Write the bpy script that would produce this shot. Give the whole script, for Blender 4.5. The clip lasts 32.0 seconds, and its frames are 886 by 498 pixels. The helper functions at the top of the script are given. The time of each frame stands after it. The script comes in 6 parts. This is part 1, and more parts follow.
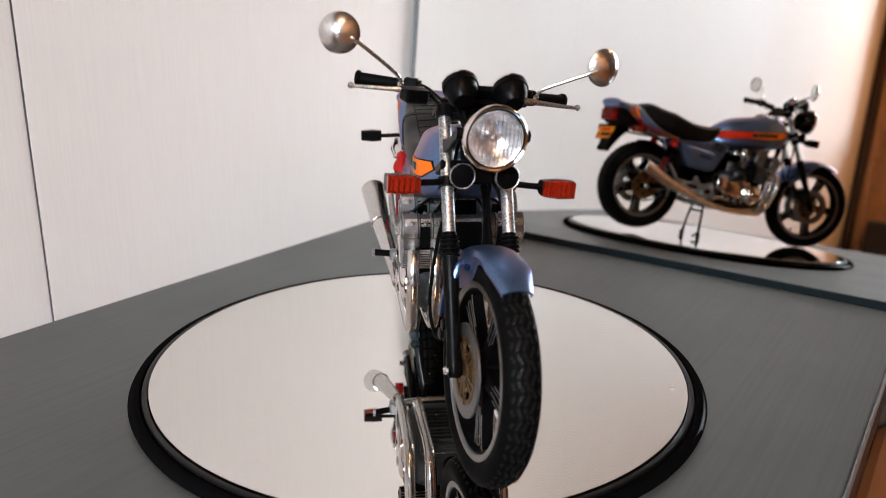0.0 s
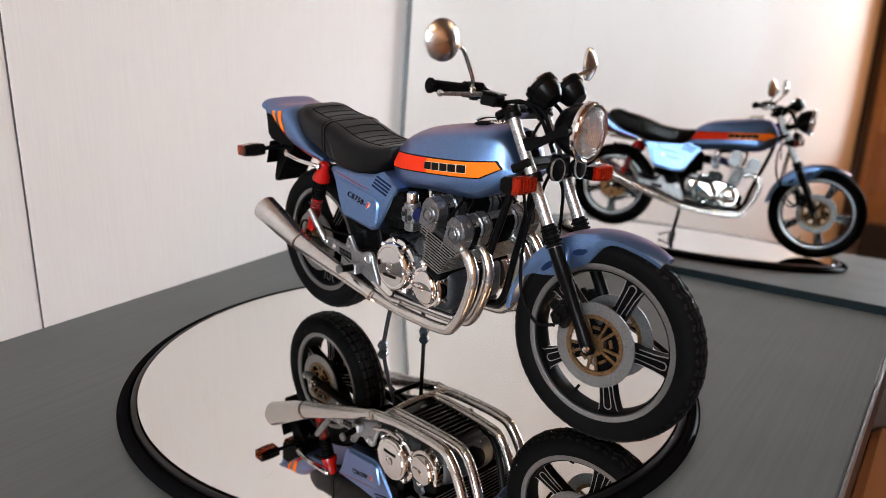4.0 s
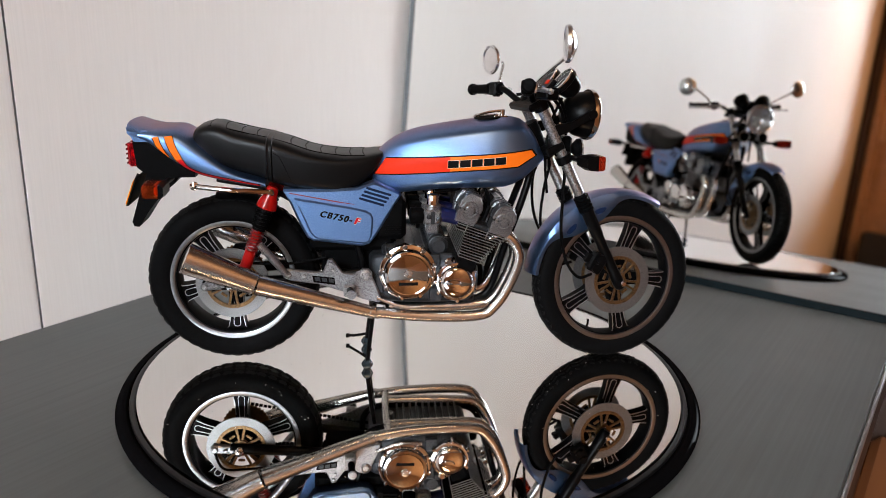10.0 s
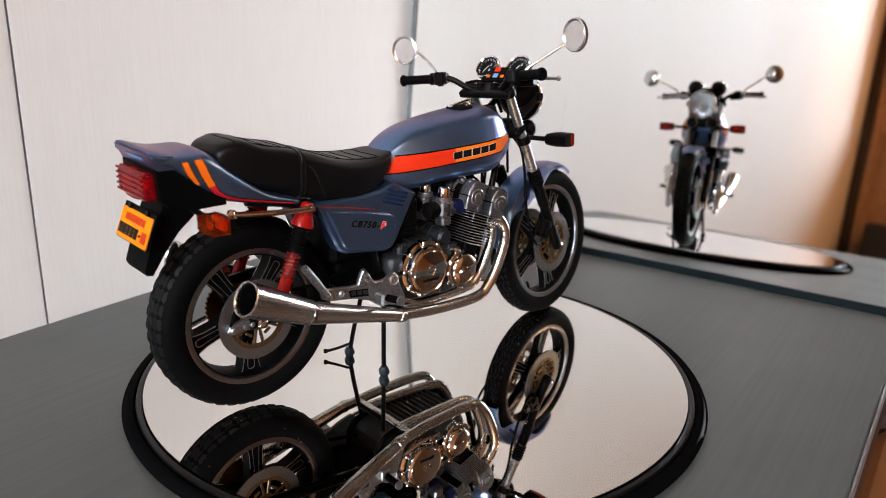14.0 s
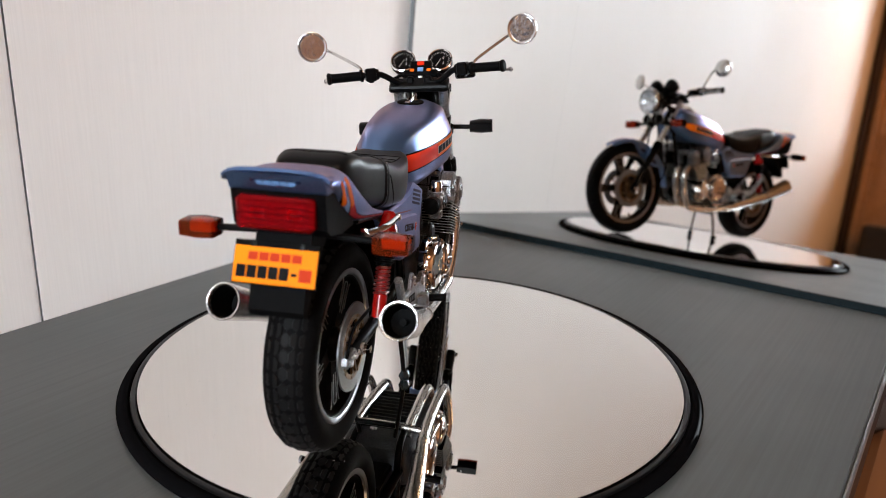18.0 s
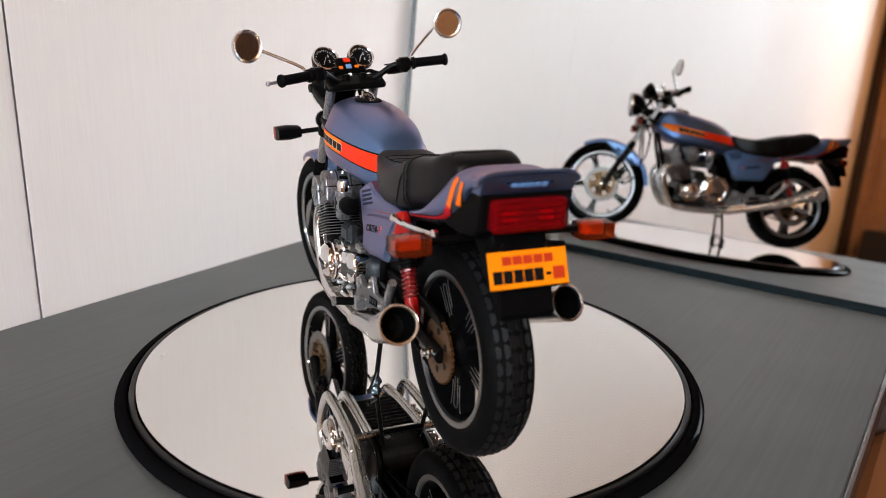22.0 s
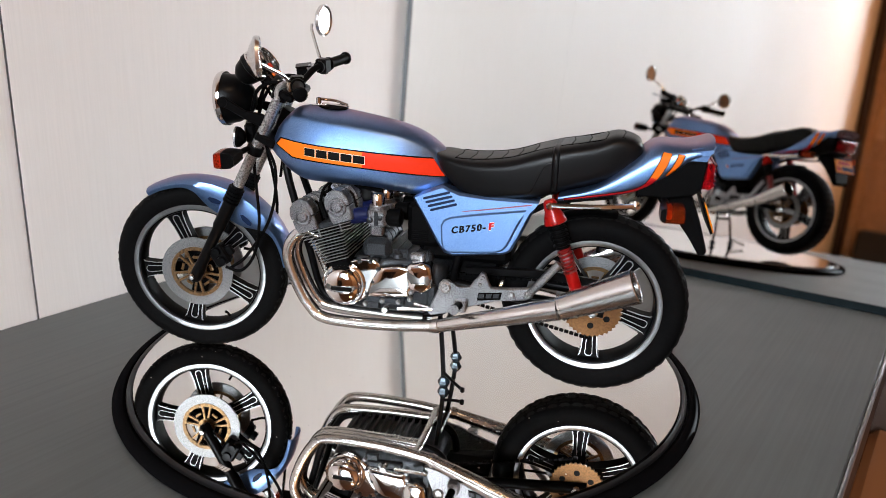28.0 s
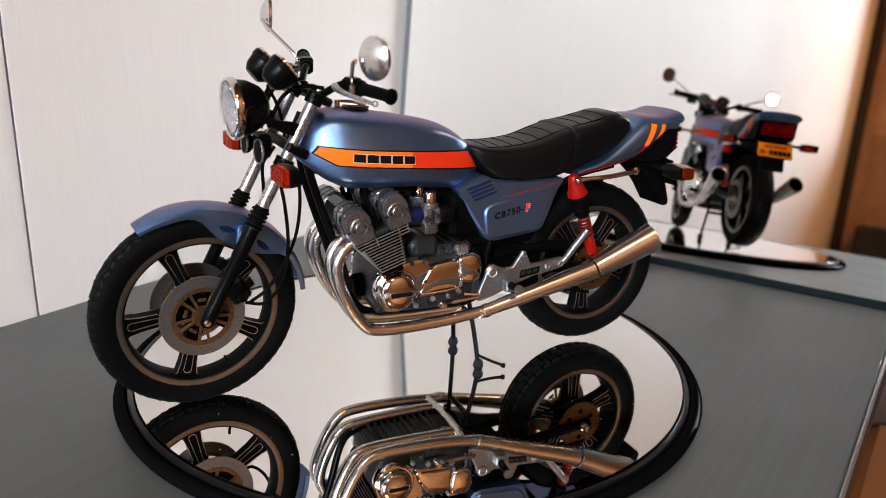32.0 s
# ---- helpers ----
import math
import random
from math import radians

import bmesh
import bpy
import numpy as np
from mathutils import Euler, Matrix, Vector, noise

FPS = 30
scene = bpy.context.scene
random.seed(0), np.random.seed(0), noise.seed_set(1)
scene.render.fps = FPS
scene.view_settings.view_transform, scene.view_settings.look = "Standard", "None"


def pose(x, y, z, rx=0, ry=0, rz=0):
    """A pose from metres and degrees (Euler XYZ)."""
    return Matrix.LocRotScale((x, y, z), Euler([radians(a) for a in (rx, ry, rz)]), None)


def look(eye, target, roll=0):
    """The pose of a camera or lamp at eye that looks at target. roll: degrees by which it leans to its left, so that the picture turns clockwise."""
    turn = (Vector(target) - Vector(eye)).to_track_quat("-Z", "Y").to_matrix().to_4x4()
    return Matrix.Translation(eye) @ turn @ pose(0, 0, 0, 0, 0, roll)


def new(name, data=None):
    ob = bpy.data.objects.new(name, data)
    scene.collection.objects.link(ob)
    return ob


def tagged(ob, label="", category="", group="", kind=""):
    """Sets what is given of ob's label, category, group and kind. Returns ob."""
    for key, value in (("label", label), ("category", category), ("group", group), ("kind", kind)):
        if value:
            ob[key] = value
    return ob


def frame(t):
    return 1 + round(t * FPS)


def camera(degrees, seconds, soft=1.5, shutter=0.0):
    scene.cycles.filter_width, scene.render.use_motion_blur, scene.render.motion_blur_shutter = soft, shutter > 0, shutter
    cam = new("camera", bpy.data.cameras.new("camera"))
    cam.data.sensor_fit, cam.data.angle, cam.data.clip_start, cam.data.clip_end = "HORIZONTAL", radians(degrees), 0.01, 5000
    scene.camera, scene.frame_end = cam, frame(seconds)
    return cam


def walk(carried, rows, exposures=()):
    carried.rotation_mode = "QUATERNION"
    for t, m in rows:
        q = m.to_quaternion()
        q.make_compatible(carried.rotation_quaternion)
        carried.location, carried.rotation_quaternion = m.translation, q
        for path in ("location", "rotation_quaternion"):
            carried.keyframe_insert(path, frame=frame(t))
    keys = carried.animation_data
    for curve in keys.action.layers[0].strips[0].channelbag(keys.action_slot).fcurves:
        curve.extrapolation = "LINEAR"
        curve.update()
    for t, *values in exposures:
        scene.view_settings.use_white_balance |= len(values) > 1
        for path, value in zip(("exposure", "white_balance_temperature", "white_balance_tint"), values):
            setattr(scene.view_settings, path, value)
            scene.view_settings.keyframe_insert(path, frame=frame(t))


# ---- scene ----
# ---- camera ----
cam = camera(58.9, 32.0, soft=0.6)
cam.data.dof.use_dof = True
cam.data.dof.focus_distance = 0.235
cam.data.dof.aperture_fstop = 16.0
PATH = [
    (0, 0.00348, -0.24041, 0.11221, 72.860, -1.163, -0.391),
    (0.5, 0.00361, -0.24025, 0.11206, 72.856, -1.177, -0.437),
    (1, 0.00378, -0.23997, 0.11226, 72.953, -1.139, -0.516),
    (1.5, 0.00412, -0.23960, 0.11255, 73.075, -1.105, -0.656),
    (2, 0.00426, -0.23959, 0.11232, 73.008, -1.118, -0.690),
    (2.5, 0.00461, -0.23936, 0.11263, 73.112, -1.118, -0.716),
    (3, 0.00476, -0.23936, 0.11273, 73.124, -1.119, -0.652),
    (3.5, 0.00494, -0.23928, 0.11240, 73.106, -1.043, -0.690),
    (5.5, 0.00550, -0.23808, 0.11259, 73.107, -1.255, -0.694),
    (6, 0.00580, -0.23828, 0.11303, 73.169, -1.329, -0.649),
    (6.5, 0.00540, -0.23833, 0.11263, 73.231, -1.373, -0.678),
    (7, 0.00520, -0.23853, 0.11253, 73.342, -1.430, -0.705),
    (7.5, 0.00500, -0.23852, 0.11217, 73.397, -1.554, -0.770),
    (8, 0.00501, -0.23827, 0.11202, 73.513, -1.584, -0.885),
    (8.5, 0.00492, -0.23838, 0.11174, 73.516, -1.611, -0.896),
    (9, 0.00466, -0.23860, 0.11169, 73.511, -1.613, -0.826),
    (9.5, 0.00458, -0.23872, 0.11153, 73.442, -1.645, -0.703),
    (10, 0.00447, -0.23882, 0.11191, 73.460, -1.622, -0.592),
    (10.5, 0.00449, -0.23871, 0.11221, 73.466, -1.634, -0.578),
    (11, 0.00451, -0.23845, 0.11216, 73.362, -1.676, -0.588),
    (11.5, 0.00445, -0.23829, 0.11233, 73.301, -1.647, -0.601),
    (12, 0.00441, -0.23825, 0.11226, 73.171, -1.592, -0.581),
    (12.5, 0.00403, -0.23820, 0.11233, 73.147, -1.547, -0.498),
    (13, 0.00380, -0.23820, 0.11217, 73.151, -1.546, -0.466),
    (13.5, 0.00343, -0.23787, 0.11251, 72.940, -1.471, -0.448),
    (14, 0.00320, -0.23757, 0.11278, 72.844, -1.437, -0.484),
    (14.5, 0.00291, -0.23739, 0.11259, 72.755, -1.460, -0.496),
    (16.5, 0.00364, -0.23739, 0.11195, 72.934, -1.546, -0.606),
    (17, 0.00380, -0.23747, 0.11159, 72.907, -1.596, -0.612),
    (17.5, 0.00385, -0.23745, 0.11156, 72.965, -1.590, -0.604),
    (18, 0.00391, -0.23750, 0.11135, 72.959, -1.614, -0.587),
    (18.5, 0.00414, -0.23742, 0.11123, 72.980, -1.647, -0.630),
    (19, 0.00428, -0.23741, 0.11099, 72.959, -1.688, -0.637),
    (19.5, 0.00429, -0.23743, 0.11073, 73.031, -1.697, -0.633),
    (20, 0.00428, -0.23746, 0.11043, 73.090, -1.711, -0.622),
    (20.5, 0.00429, -0.23755, 0.10993, 73.087, -1.757, -0.601),
    (21, 0.00428, -0.23755, 0.10963, 73.147, -1.774, -0.584),
    (21.5, 0.00401, -0.23765, 0.10937, 73.207, -1.759, -0.482),
    (22, 0.00408, -0.23758, 0.10903, 73.275, -1.790, -0.489),
    (22.5, 0.00399, -0.23752, 0.10881, 73.380, -1.787, -0.446),
    (23, 0.00410, -0.23730, 0.10864, 73.527, -1.799, -0.475),
    (23.5, 0.00402, -0.23755, 0.10868, 73.459, -1.786, -0.490),
    (24, 0.00406, -0.23768, 0.10877, 73.435, -1.776, -0.550),
    (24.5, 0.00410, -0.23779, 0.10884, 73.418, -1.770, -0.611),
    (25, 0.00414, -0.23790, 0.10888, 73.406, -1.767, -0.667),
    (25.5, 0.00409, -0.23807, 0.10881, 73.371, -1.769, -0.688),
    (27.5, 0.00392, -0.23851, 0.10895, 73.419, -1.713, -0.823),
    (28, 0.00380, -0.23858, 0.10881, 73.364, -1.758, -0.827),
    (28.5, 0.00357, -0.23880, 0.10895, 73.379, -1.729, -0.891),
    (29, 0.00337, -0.23886, 0.10902, 73.347, -1.690, -0.958),
    (29.5, 0.00304, -0.23867, 0.10866, 73.275, -1.710, -1.020),
    (30, 0.00302, -0.23854, 0.10871, 73.247, -1.709, -1.062),
    (30.5, 0.00311, -0.23835, 0.10849, 73.130, -1.734, -0.989),
    (31, 0.00308, -0.23821, 0.10877, 73.172, -1.693, -0.947),
    (31.5, 0.00309, -0.23826, 0.10884, 73.159, -1.663, -0.922),
    (32, 0.00288, -0.23795, 0.10841, 73.091, -1.657, -0.967),
]
# seconds, then x, y, z in metres and the turn about x, y, z in degrees
# the camera's own metering: a little darker while the broad side faces it
METER = [(0, 0.06), (3, 0.06), (6, 0.03), (8, 0.0), (9, -0.08), (10, -0.1), (12, 0.06), (14, 0.1), (17, 0.06), (19, 0.02), (23, 0.1), (25, 0.08), (28, -0.02), (29, -0.1), (31, 0.02), (32, 0.1)]
walk(cam, [(t, pose(x, y, z, rx, ry, rz)) for t, x, y, z, rx, ry, rz in PATH], METER)

# ---- light ----
# the room's own axes: x' runs along the panelled wall towards the standing mirror, y' points at the panelled wall
ROOM = Matrix.Rotation(radians(55.0), 4, "Z")
TABLE_Z = -0.004


def room(x, y, z):
    return ROOM @ Vector((x, y, z))


world = bpy.data.worlds.new("sky")
scene.world = world
world.use_nodes = True
wn = world.node_tree
sky = wn.nodes.new("ShaderNodeTexSky")
sky.sky_type, sky.sun_disc = "NISHITA", False
sky.sun_elevation, sky.sun_rotation = radians(35), radians(200)
wn.links.new(sky.outputs[0], wn.nodes["Background"].inputs[0])
wn.nodes["Background"].inputs[1].default_value = 0.05


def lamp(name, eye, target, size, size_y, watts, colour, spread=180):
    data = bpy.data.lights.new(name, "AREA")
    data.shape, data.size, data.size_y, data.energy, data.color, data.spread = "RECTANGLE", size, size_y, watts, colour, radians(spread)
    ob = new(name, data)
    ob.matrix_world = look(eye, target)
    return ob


# daylight in the window's opening, its beam narrowed towards table and near wall
lamp("window_light", room(-1.95, -0.40, 0.72), room(-0.16, 0.20, 0.08), 1.1, 1.1, 5.85, (0.880, 0.978, 1.075), 29)
# unseen warm fill, added to light the right wall that chrome reflects
lamp("warm_fill", room(-1.0, -0.8, 1.5), room(-0.75, -1.75, 0.3), 0.35, 0.35, 20.0, (1.0, 0.64, 0.36))
# added orange fill that tints the panelled wall's far end
lamp("wall_fill", room(-1.55, -0.42, 0.58), room(-1.5, 0.13, 0.36), 0.3, 0.3, 1.65, (1.0, 0.42, 0.12), 120)

# ---- materials ----


def material(name, colour, rough=0.5, metal=0.0, grain=0.0, scale=800.0, bump=0.0, coat=0.0, stretch=(1, 1, 1), wear=0.0, wear_scale=60.0, dark=None, spec=None, sharp=(0.35, 0.68)):
    """A surface with fine grain, slow stains and relief. dark: the second colour that the grain mixes in."""
    m = bpy.data.materials.new(name)
    m.use_nodes = True
    nt = m.node_tree
    b = nt.nodes["Principled BSDF"]
    b.inputs["Base Color"].default_value = (*colour, 1)
    b.inputs["Roughness"].default_value = rough
    b.inputs["Metallic"].default_value = metal
    b.inputs["Coat Weight"].default_value = coat
    b.inputs["Coat Roughness"].default_value = 0.06
    if spec is not None:
        b.inputs["Specular IOR Level"].default_value = spec
    if not (grain or bump or wear):
        return m
    co = nt.nodes.new("ShaderNodeTexCoord")
    mp = nt.nodes.new("ShaderNodeMapping")
    mp.inputs["Scale"].default_value = stretch
    nt.links.new(co.outputs["Object"], mp.inputs["Vector"])
    fine = nt.nodes.new("ShaderNodeTexNoise")
    fine.inputs["Scale"].default_value, fine.inputs["Detail"].default_value = scale, 4
    nt.links.new(mp.outputs[0], fine.inputs["Vector"])
    slow = nt.nodes.new("ShaderNodeTexNoise")
    slow.inputs["Scale"].default_value, slow.inputs["Detail"].default_value = wear_scale, 5
    nt.links.new(co.outputs["Object"], slow.inputs["Vector"])
    ramp = nt.nodes.new("ShaderNodeMapRange")
    ramp.inputs[1].default_value, ramp.inputs[2].default_value = sharp
    nt.links.new(fine.outputs["Fac"], ramp.inputs[0])
    mul = nt.nodes.new("ShaderNodeMath")
    mul.operation = "MULTIPLY"
    mul.inputs[1].default_value = grain
    nt.links.new(ramp.outputs[0], mul.inputs[0])
    mix = nt.nodes.new("ShaderNodeMix")
    mix.data_type = "RGBA"
    other = dark or tuple(c * 0.35 for c in colour)
    mix.inputs[6].default_value, mix.inputs[7].default_value = (*colour, 1), (*other, 1)
    nt.links.new(mul.outputs[0], mix.inputs[0])
    ramp2 = nt.nodes.new("ShaderNodeMapRange")
    ramp2.inputs[1].default_value, ramp2.inputs[2].default_value = 0.45, 0.7
    nt.links.new(slow.outputs["Fac"], ramp2.inputs[0])
    mul2 = nt.nodes.new("ShaderNodeMath")
    mul2.operation = "MULTIPLY"
    mul2.inputs[1].default_value = wear
    nt.links.new(ramp2.outputs[0], mul2.inputs[0])
    mix2 = nt.nodes.new("ShaderNodeMix")
    mix2.data_type = "RGBA"
    mix2.inputs[7].default_value = (*(c * 0.6 for c in colour), 1)
    nt.links.new(mul2.outputs[0], mix2.inputs[0])
    nt.links.new(mix.outputs[2], mix2.inputs[6])
    nt.links.new(mix2.outputs[2], b.inputs["Base Color"])
    rr = nt.nodes.new("ShaderNodeMapRange")
    rr.inputs[3].default_value, rr.inputs[4].default_value = rough * 0.85, min(1.0, rough * 1.25)
    nt.links.new(slow.outputs["Fac"], rr.inputs[0])
    nt.links.new(rr.outputs[0], b.inputs["Roughness"])
    if bump:
        bp = nt.nodes.new("ShaderNodeBump")
        bp.inputs["Strength"].default_value, bp.inputs["Distance"].default_value = 0.6, bump
        nt.links.new(fine.outputs["Fac"], bp.inputs["Height"])
        nt.links.new(bp.outputs[0], b.inputs["Normal"])
    return m


WALL = material("panel_white", (0.81, 0.782, 0.758), 0.6, grain=0.07, scale=2000, bump=0.00005, stretch=(1, 1, 0.02), wear=0.03, wear_scale=9)
SEAM = material("seam_dark", (0.03, 0.028, 0.027), 0.7, grain=0.2)
TABLE = material("brushed_grey", (0.070, 0.078, 0.077), 0.42, metal=0.0, grain=0.28, scale=900, bump=0.00003, stretch=(0.02, 1, 1), wear=0.28, wear_scale=18)
TABLE.node_tree.nodes["Principled BSDF"].inputs["Specular IOR Level"].default_value = 0.5
EDGE = material("edge_metal", (0.6, 0.6, 0.6), 0.3, metal=0.9, grain=0.2, scale=300)
PLATE_GLASS = material("silvered_plate", (0.775, 0.757, 0.730), 0.0, metal=1.0)
MIRROR = material("silvered_glass", (0.80, 0.80, 0.785), 0.0, metal=1.0)
STRIP = material("mirror_strip", (0.006, 0.010, 0.012), 0.4, spec=0.05, grain=0.25, scale=300)
GLASS_EDGE = material("mirror_edge", (0.10, 0.11, 0.115), 0.5, grain=0.15, scale=200)
RING_BLACK = material("ring_black", (0.004, 0.004, 0.0045), 0.34, grain=0.2, scale=700, spec=0.22)
RIM_BLACK = material("rim_black", (0.003, 0.003, 0.0035), 0.5, grain=0.3, scale=500)
RIM_BLACK.node_tree.nodes["Principled BSDF"].inputs["Specular IOR Level"].default_value = 0.0
RIM_BLACK.node_tree.nodes["Principled BSDF"].inputs["Coat Weight"].default_value = 0.02
WOOD_DARK = material("wood_dark", (0.035, 0.016, 0.009), 0.45, grain=0.5, scale=60, stretch=(1, 1, 0.1), bump=0.0003, wear=0.2, wear_scale=10)
WOOD_WARM = material("wood_warm", (0.46, 0.27, 0.15), 0.42, grain=0.35, scale=50, stretch=(0.12, 1, 1), bump=0.0003, wear=0.25, wear_scale=6)
WOOD_CEIL = material("wood_ceiling", (0.44, 0.29, 0.19), 0.5, grain=0.35, scale=30, stretch=(0.12, 1, 1), bump=0.0003, wear=0.25, wear_scale=4)
BENCH = material("bench_wood", (0.26, 0.10, 0.03), 0.42, grain=0.35, scale=50, stretch=(0.12, 1, 1), bump=0.0003, wear=0.25, wear_scale=6)
WOOD_LIGHT = material("wood_light", (0.64, 0.42, 0.26), 0.5, grain=0.4, scale=30, stretch=(0.12, 1, 1), bump=0.0003, wear=0.25, wear_scale=4)
FLOOR = material("floor_wood", (0.20, 0.105, 0.055), 0.45, grain=0.4, scale=40, stretch=(0.1, 1, 1), bump=0.0003, wear=0.2, wear_scale=4)
BLACKWOOD = material("black_wood", (0.01, 0.009, 0.0085), 0.5, grain=0.2)

# ---- shapes ----


class Geo:
    """Points and faces of one mesh, in millimetres for the model and metres for the room."""

    def __init__(self):
        self.v, self.f = [], []

    def add(self, verts, faces, m=None):
        k = len(self.v)
        self.v += [tuple(m @ Vector(p)) for p in verts] if m is not None else [tuple(p) for p in verts]
        self.f += [tuple(i + k for i in face) for face in faces]
        return self


def mesh_of(name, geo, mat, m=None, scale=1.0, angle=35):
    me = bpy.data.meshes.new(name)
    pts = [(m @ Vector(p)) * scale if m is not None else Vector(p) * scale for p in geo.v]
    me.from_pydata([tuple(p) for p in pts], [], geo.f)
    me.validate()
    bm = bmesh.new()
    bm.from_mesh(me)
    bmesh.ops.recalc_face_normals(bm, faces=bm.faces)
    bm.to_mesh(me)
    bm.free()
    me.shade_smooth()
    me.set_sharp_from_angle(angle=radians(angle))
    me.materials.append(mat)
    return me


def box(geo, x0, x1, y0, y1, z0, z1, bev=0.0, m=None):
    """A box with chamfered edges."""
    b = min(bev, (x1 - x0) / 2.01, (y1 - y0) / 2.01, (z1 - z0) / 2.01)
    if b <= 0:
        v = [(x, y, z) for x in (x0, x1) for y in (y0, y1) for z in (z0, z1)]
        f = [(0, 1, 3, 2), (4, 6, 7, 5), (0, 4, 5, 1), (2, 3, 7, 6), (0, 2, 6, 4), (1, 5, 7, 3)]
        return geo.add(v, f, m)
    v, idx = [], {}
    for i, x in enumerate((x0, x1)):
        for j, y in enumerate((y0, y1)):
            for k, z in enumerate((z0, z1)):
                sx, sy, sz = (1 - 2 * i) * b, (1 - 2 * j) * b, (1 - 2 * k) * b
                for a, p in enumerate(((x, y + sy, z + sz), (x + sx, y, z + sz), (x + sx, y + sy, z))):
                    idx[i, j, k, a] = len(v)
                    v.append(p)
    f = []
    for a in range(3):
        o = [q for q in range(3) if q != a]
        for s in (0, 1):
            ring = []
            for p, q in ((0, 0), (1, 0), (1, 1), (0, 1)):
                c = [0, 0, 0]
                c[a], c[o[0]], c[o[1]] = s, p, q
                ring.append(idx[(*c, a)])
            f.append(tuple(ring))
        for p in (0, 1):
            for q in (0, 1):
                c0, c1 = [0, 0, 0], [0, 0, 0]
                c0[o[0]] = c1[o[0]] = p
                c0[o[1]] = c1[o[1]] = q
                c1[a] = 1
                f.append((idx[(*c0, o[0])], idx[(*c1, o[0])], idx[(*c1, o[1])], idx[(*c0, o[1])]))
    for i in (0, 1):
        for j in (0, 1):
            for k in (0, 1):
                f.append((idx[i, j, k, 0], idx[i, j, k, 1], idx[i, j, k, 2]))
    return geo.add(v, f, m)


def loft(geo, rings, caps=True, closed=True, m=None):
    """Joins rings of equally many points."""
    n = len(rings[0])
    v = [p for r in rings for p in r]
    f = []
    for i in range(len(rings) - 1):
        for j in range(n if closed else n - 1):
            a, b = i * n + j, i * n + (j + 1) % n
            f.append((a, b, b + n, a + n))
    if caps:
        f.append(tuple(range(n)))
        f.append(tuple(range((len(rings) - 1) * n, len(rings) * n)))
    return geo.add(v, f, m)


def axis_frame(at, along):
    """A matrix whose z runs along the given way, at the given point."""
    return Matrix.Translation(at) @ Vector(along).to_track_quat("Z", "Y").to_matrix().to_4x4()


def pitch_frame(at, way):
    """A matrix whose z runs along a way in the x, z plane and whose y stays level."""
    z = Vector(way).normalized()
    y = Vector((0, 1, 0))
    x = y.cross(z)
    return Matrix(((x.x, y.x, z.x, at[0]), (x.y, y.y, z.y, at[1]), (x.z, y.z, z.z, at[2]), (0, 0, 0, 1)))


def lathe(geo, profile, n=32, m=None, caps=True):
    """Turns (radius, height) pairs about z."""
    rings = [[(r * math.cos(2 * math.pi * k / n), r * math.sin(2 * math.pi * k / n), h) for k in range(n)] for r, h in profile]
    return loft(geo, rings, caps, True, m)


def smooth_path(pts, k=6):
    """A Catmull-Rom line through the points, k steps from one to the next."""
    pts = [Vector(p) for p in pts]
    ext = [pts[0] * 2 - pts[1]] + pts + [pts[-1] * 2 - pts[-2]]
    out = []
    for i in range(1, len(ext) - 2):
        a, b, c, d = ext[i - 1:i + 3]
        for j in range(k):
            t = j / k
            out.append(0.5 * ((2 * b) + (c - a) * t + (2 * a - 5 * b + 4 * c - d) * t * t + (3 * b - a - 3 * c + d) * t ** 3))
    return out + [pts[-1]]


def tube(geo, pts, r, n=10, k=6, caps=True, m=None):
    """A round tube along a smooth line; r is one radius, or one for each point."""
    line = smooth_path(pts, k) if k > 1 else [Vector(p) for p in pts]
    if isinstance(r, (int, float)):
        radii = [r] * len(line)
    else:
        radii = [r[min(i // max(k, 1), len(r) - 1)] + (r[min(i // max(k, 1) + 1, len(r) - 1)] - r[min(i // max(k, 1), len(r) - 1)]) * ((i % max(k, 1)) / max(k, 1)) for i in range(len(line))]
    side = None
    rings = []
    for i, p in enumerate(line):
        way = (line[min(i + 1, len(line) - 1)] - line[max(i - 1, 0)]).normalized()
        if side is None:
            side = way.orthogonal().normalized()
        side = (side - way * side.dot(way)).normalized()
        up = way.cross(side)
        rings.append([p + (side * math.cos(2 * math.pi * q / n) + up * math.sin(2 * math.pi * q / n)) * radii[i] for q in range(n)])
    return loft(geo, rings, caps, True, m)


def prism(geo, outline, y0, y1, bev=0.0, m=None):
    """A plate with an outline in x, z and a thickness in y, its outer face inset by bev."""
    cx = sum(p[0] for p in outline) / len(outline)
    cz = sum(p[1] for p in outline) / len(outline)
    n = len(outline)
    inset = []
    for i in range(n):
        a, b, c = (Vector(outline[(i + k) % n]) for k in (-1, 0, 1))
        d = ((a - b).normalized() + (c - b).normalized())
        to = Vector((cx, cz)) - b
        d = d.normalized() if d.length > 1e-3 else to.normalized()
        e = Vector((-(c - a).y, (c - a).x)).normalized()
        e = e if e.dot(to) > 0 else -e
        inset.append(b + e * bev)
    s = 1 if y1 > y0 else -1
    rings = [[(x, y0, z) for x, z in outline], [(x, y1 - s * bev, z) for x, z in outline], [(p.x, y1, p.y) for p in inset]]
    return loft(geo, rings if bev else [rings[0], [(x, y1, z) for x, z in outline]], True, True, m)


def room_box(name, x0, x1, y0, y1, z0, z1, mat, label, category, kind="structure", bev=0.0):
    """An axis-aligned block in the room's own axes."""
    g = Geo()
    box(g, x0, x1, y0, y1, z0, z1, bev)
    ob = tagged(new(name, mesh_of(name, g, mat)), label, category, "", kind)
    ob.matrix_world = ROOM.copy()
    return ob


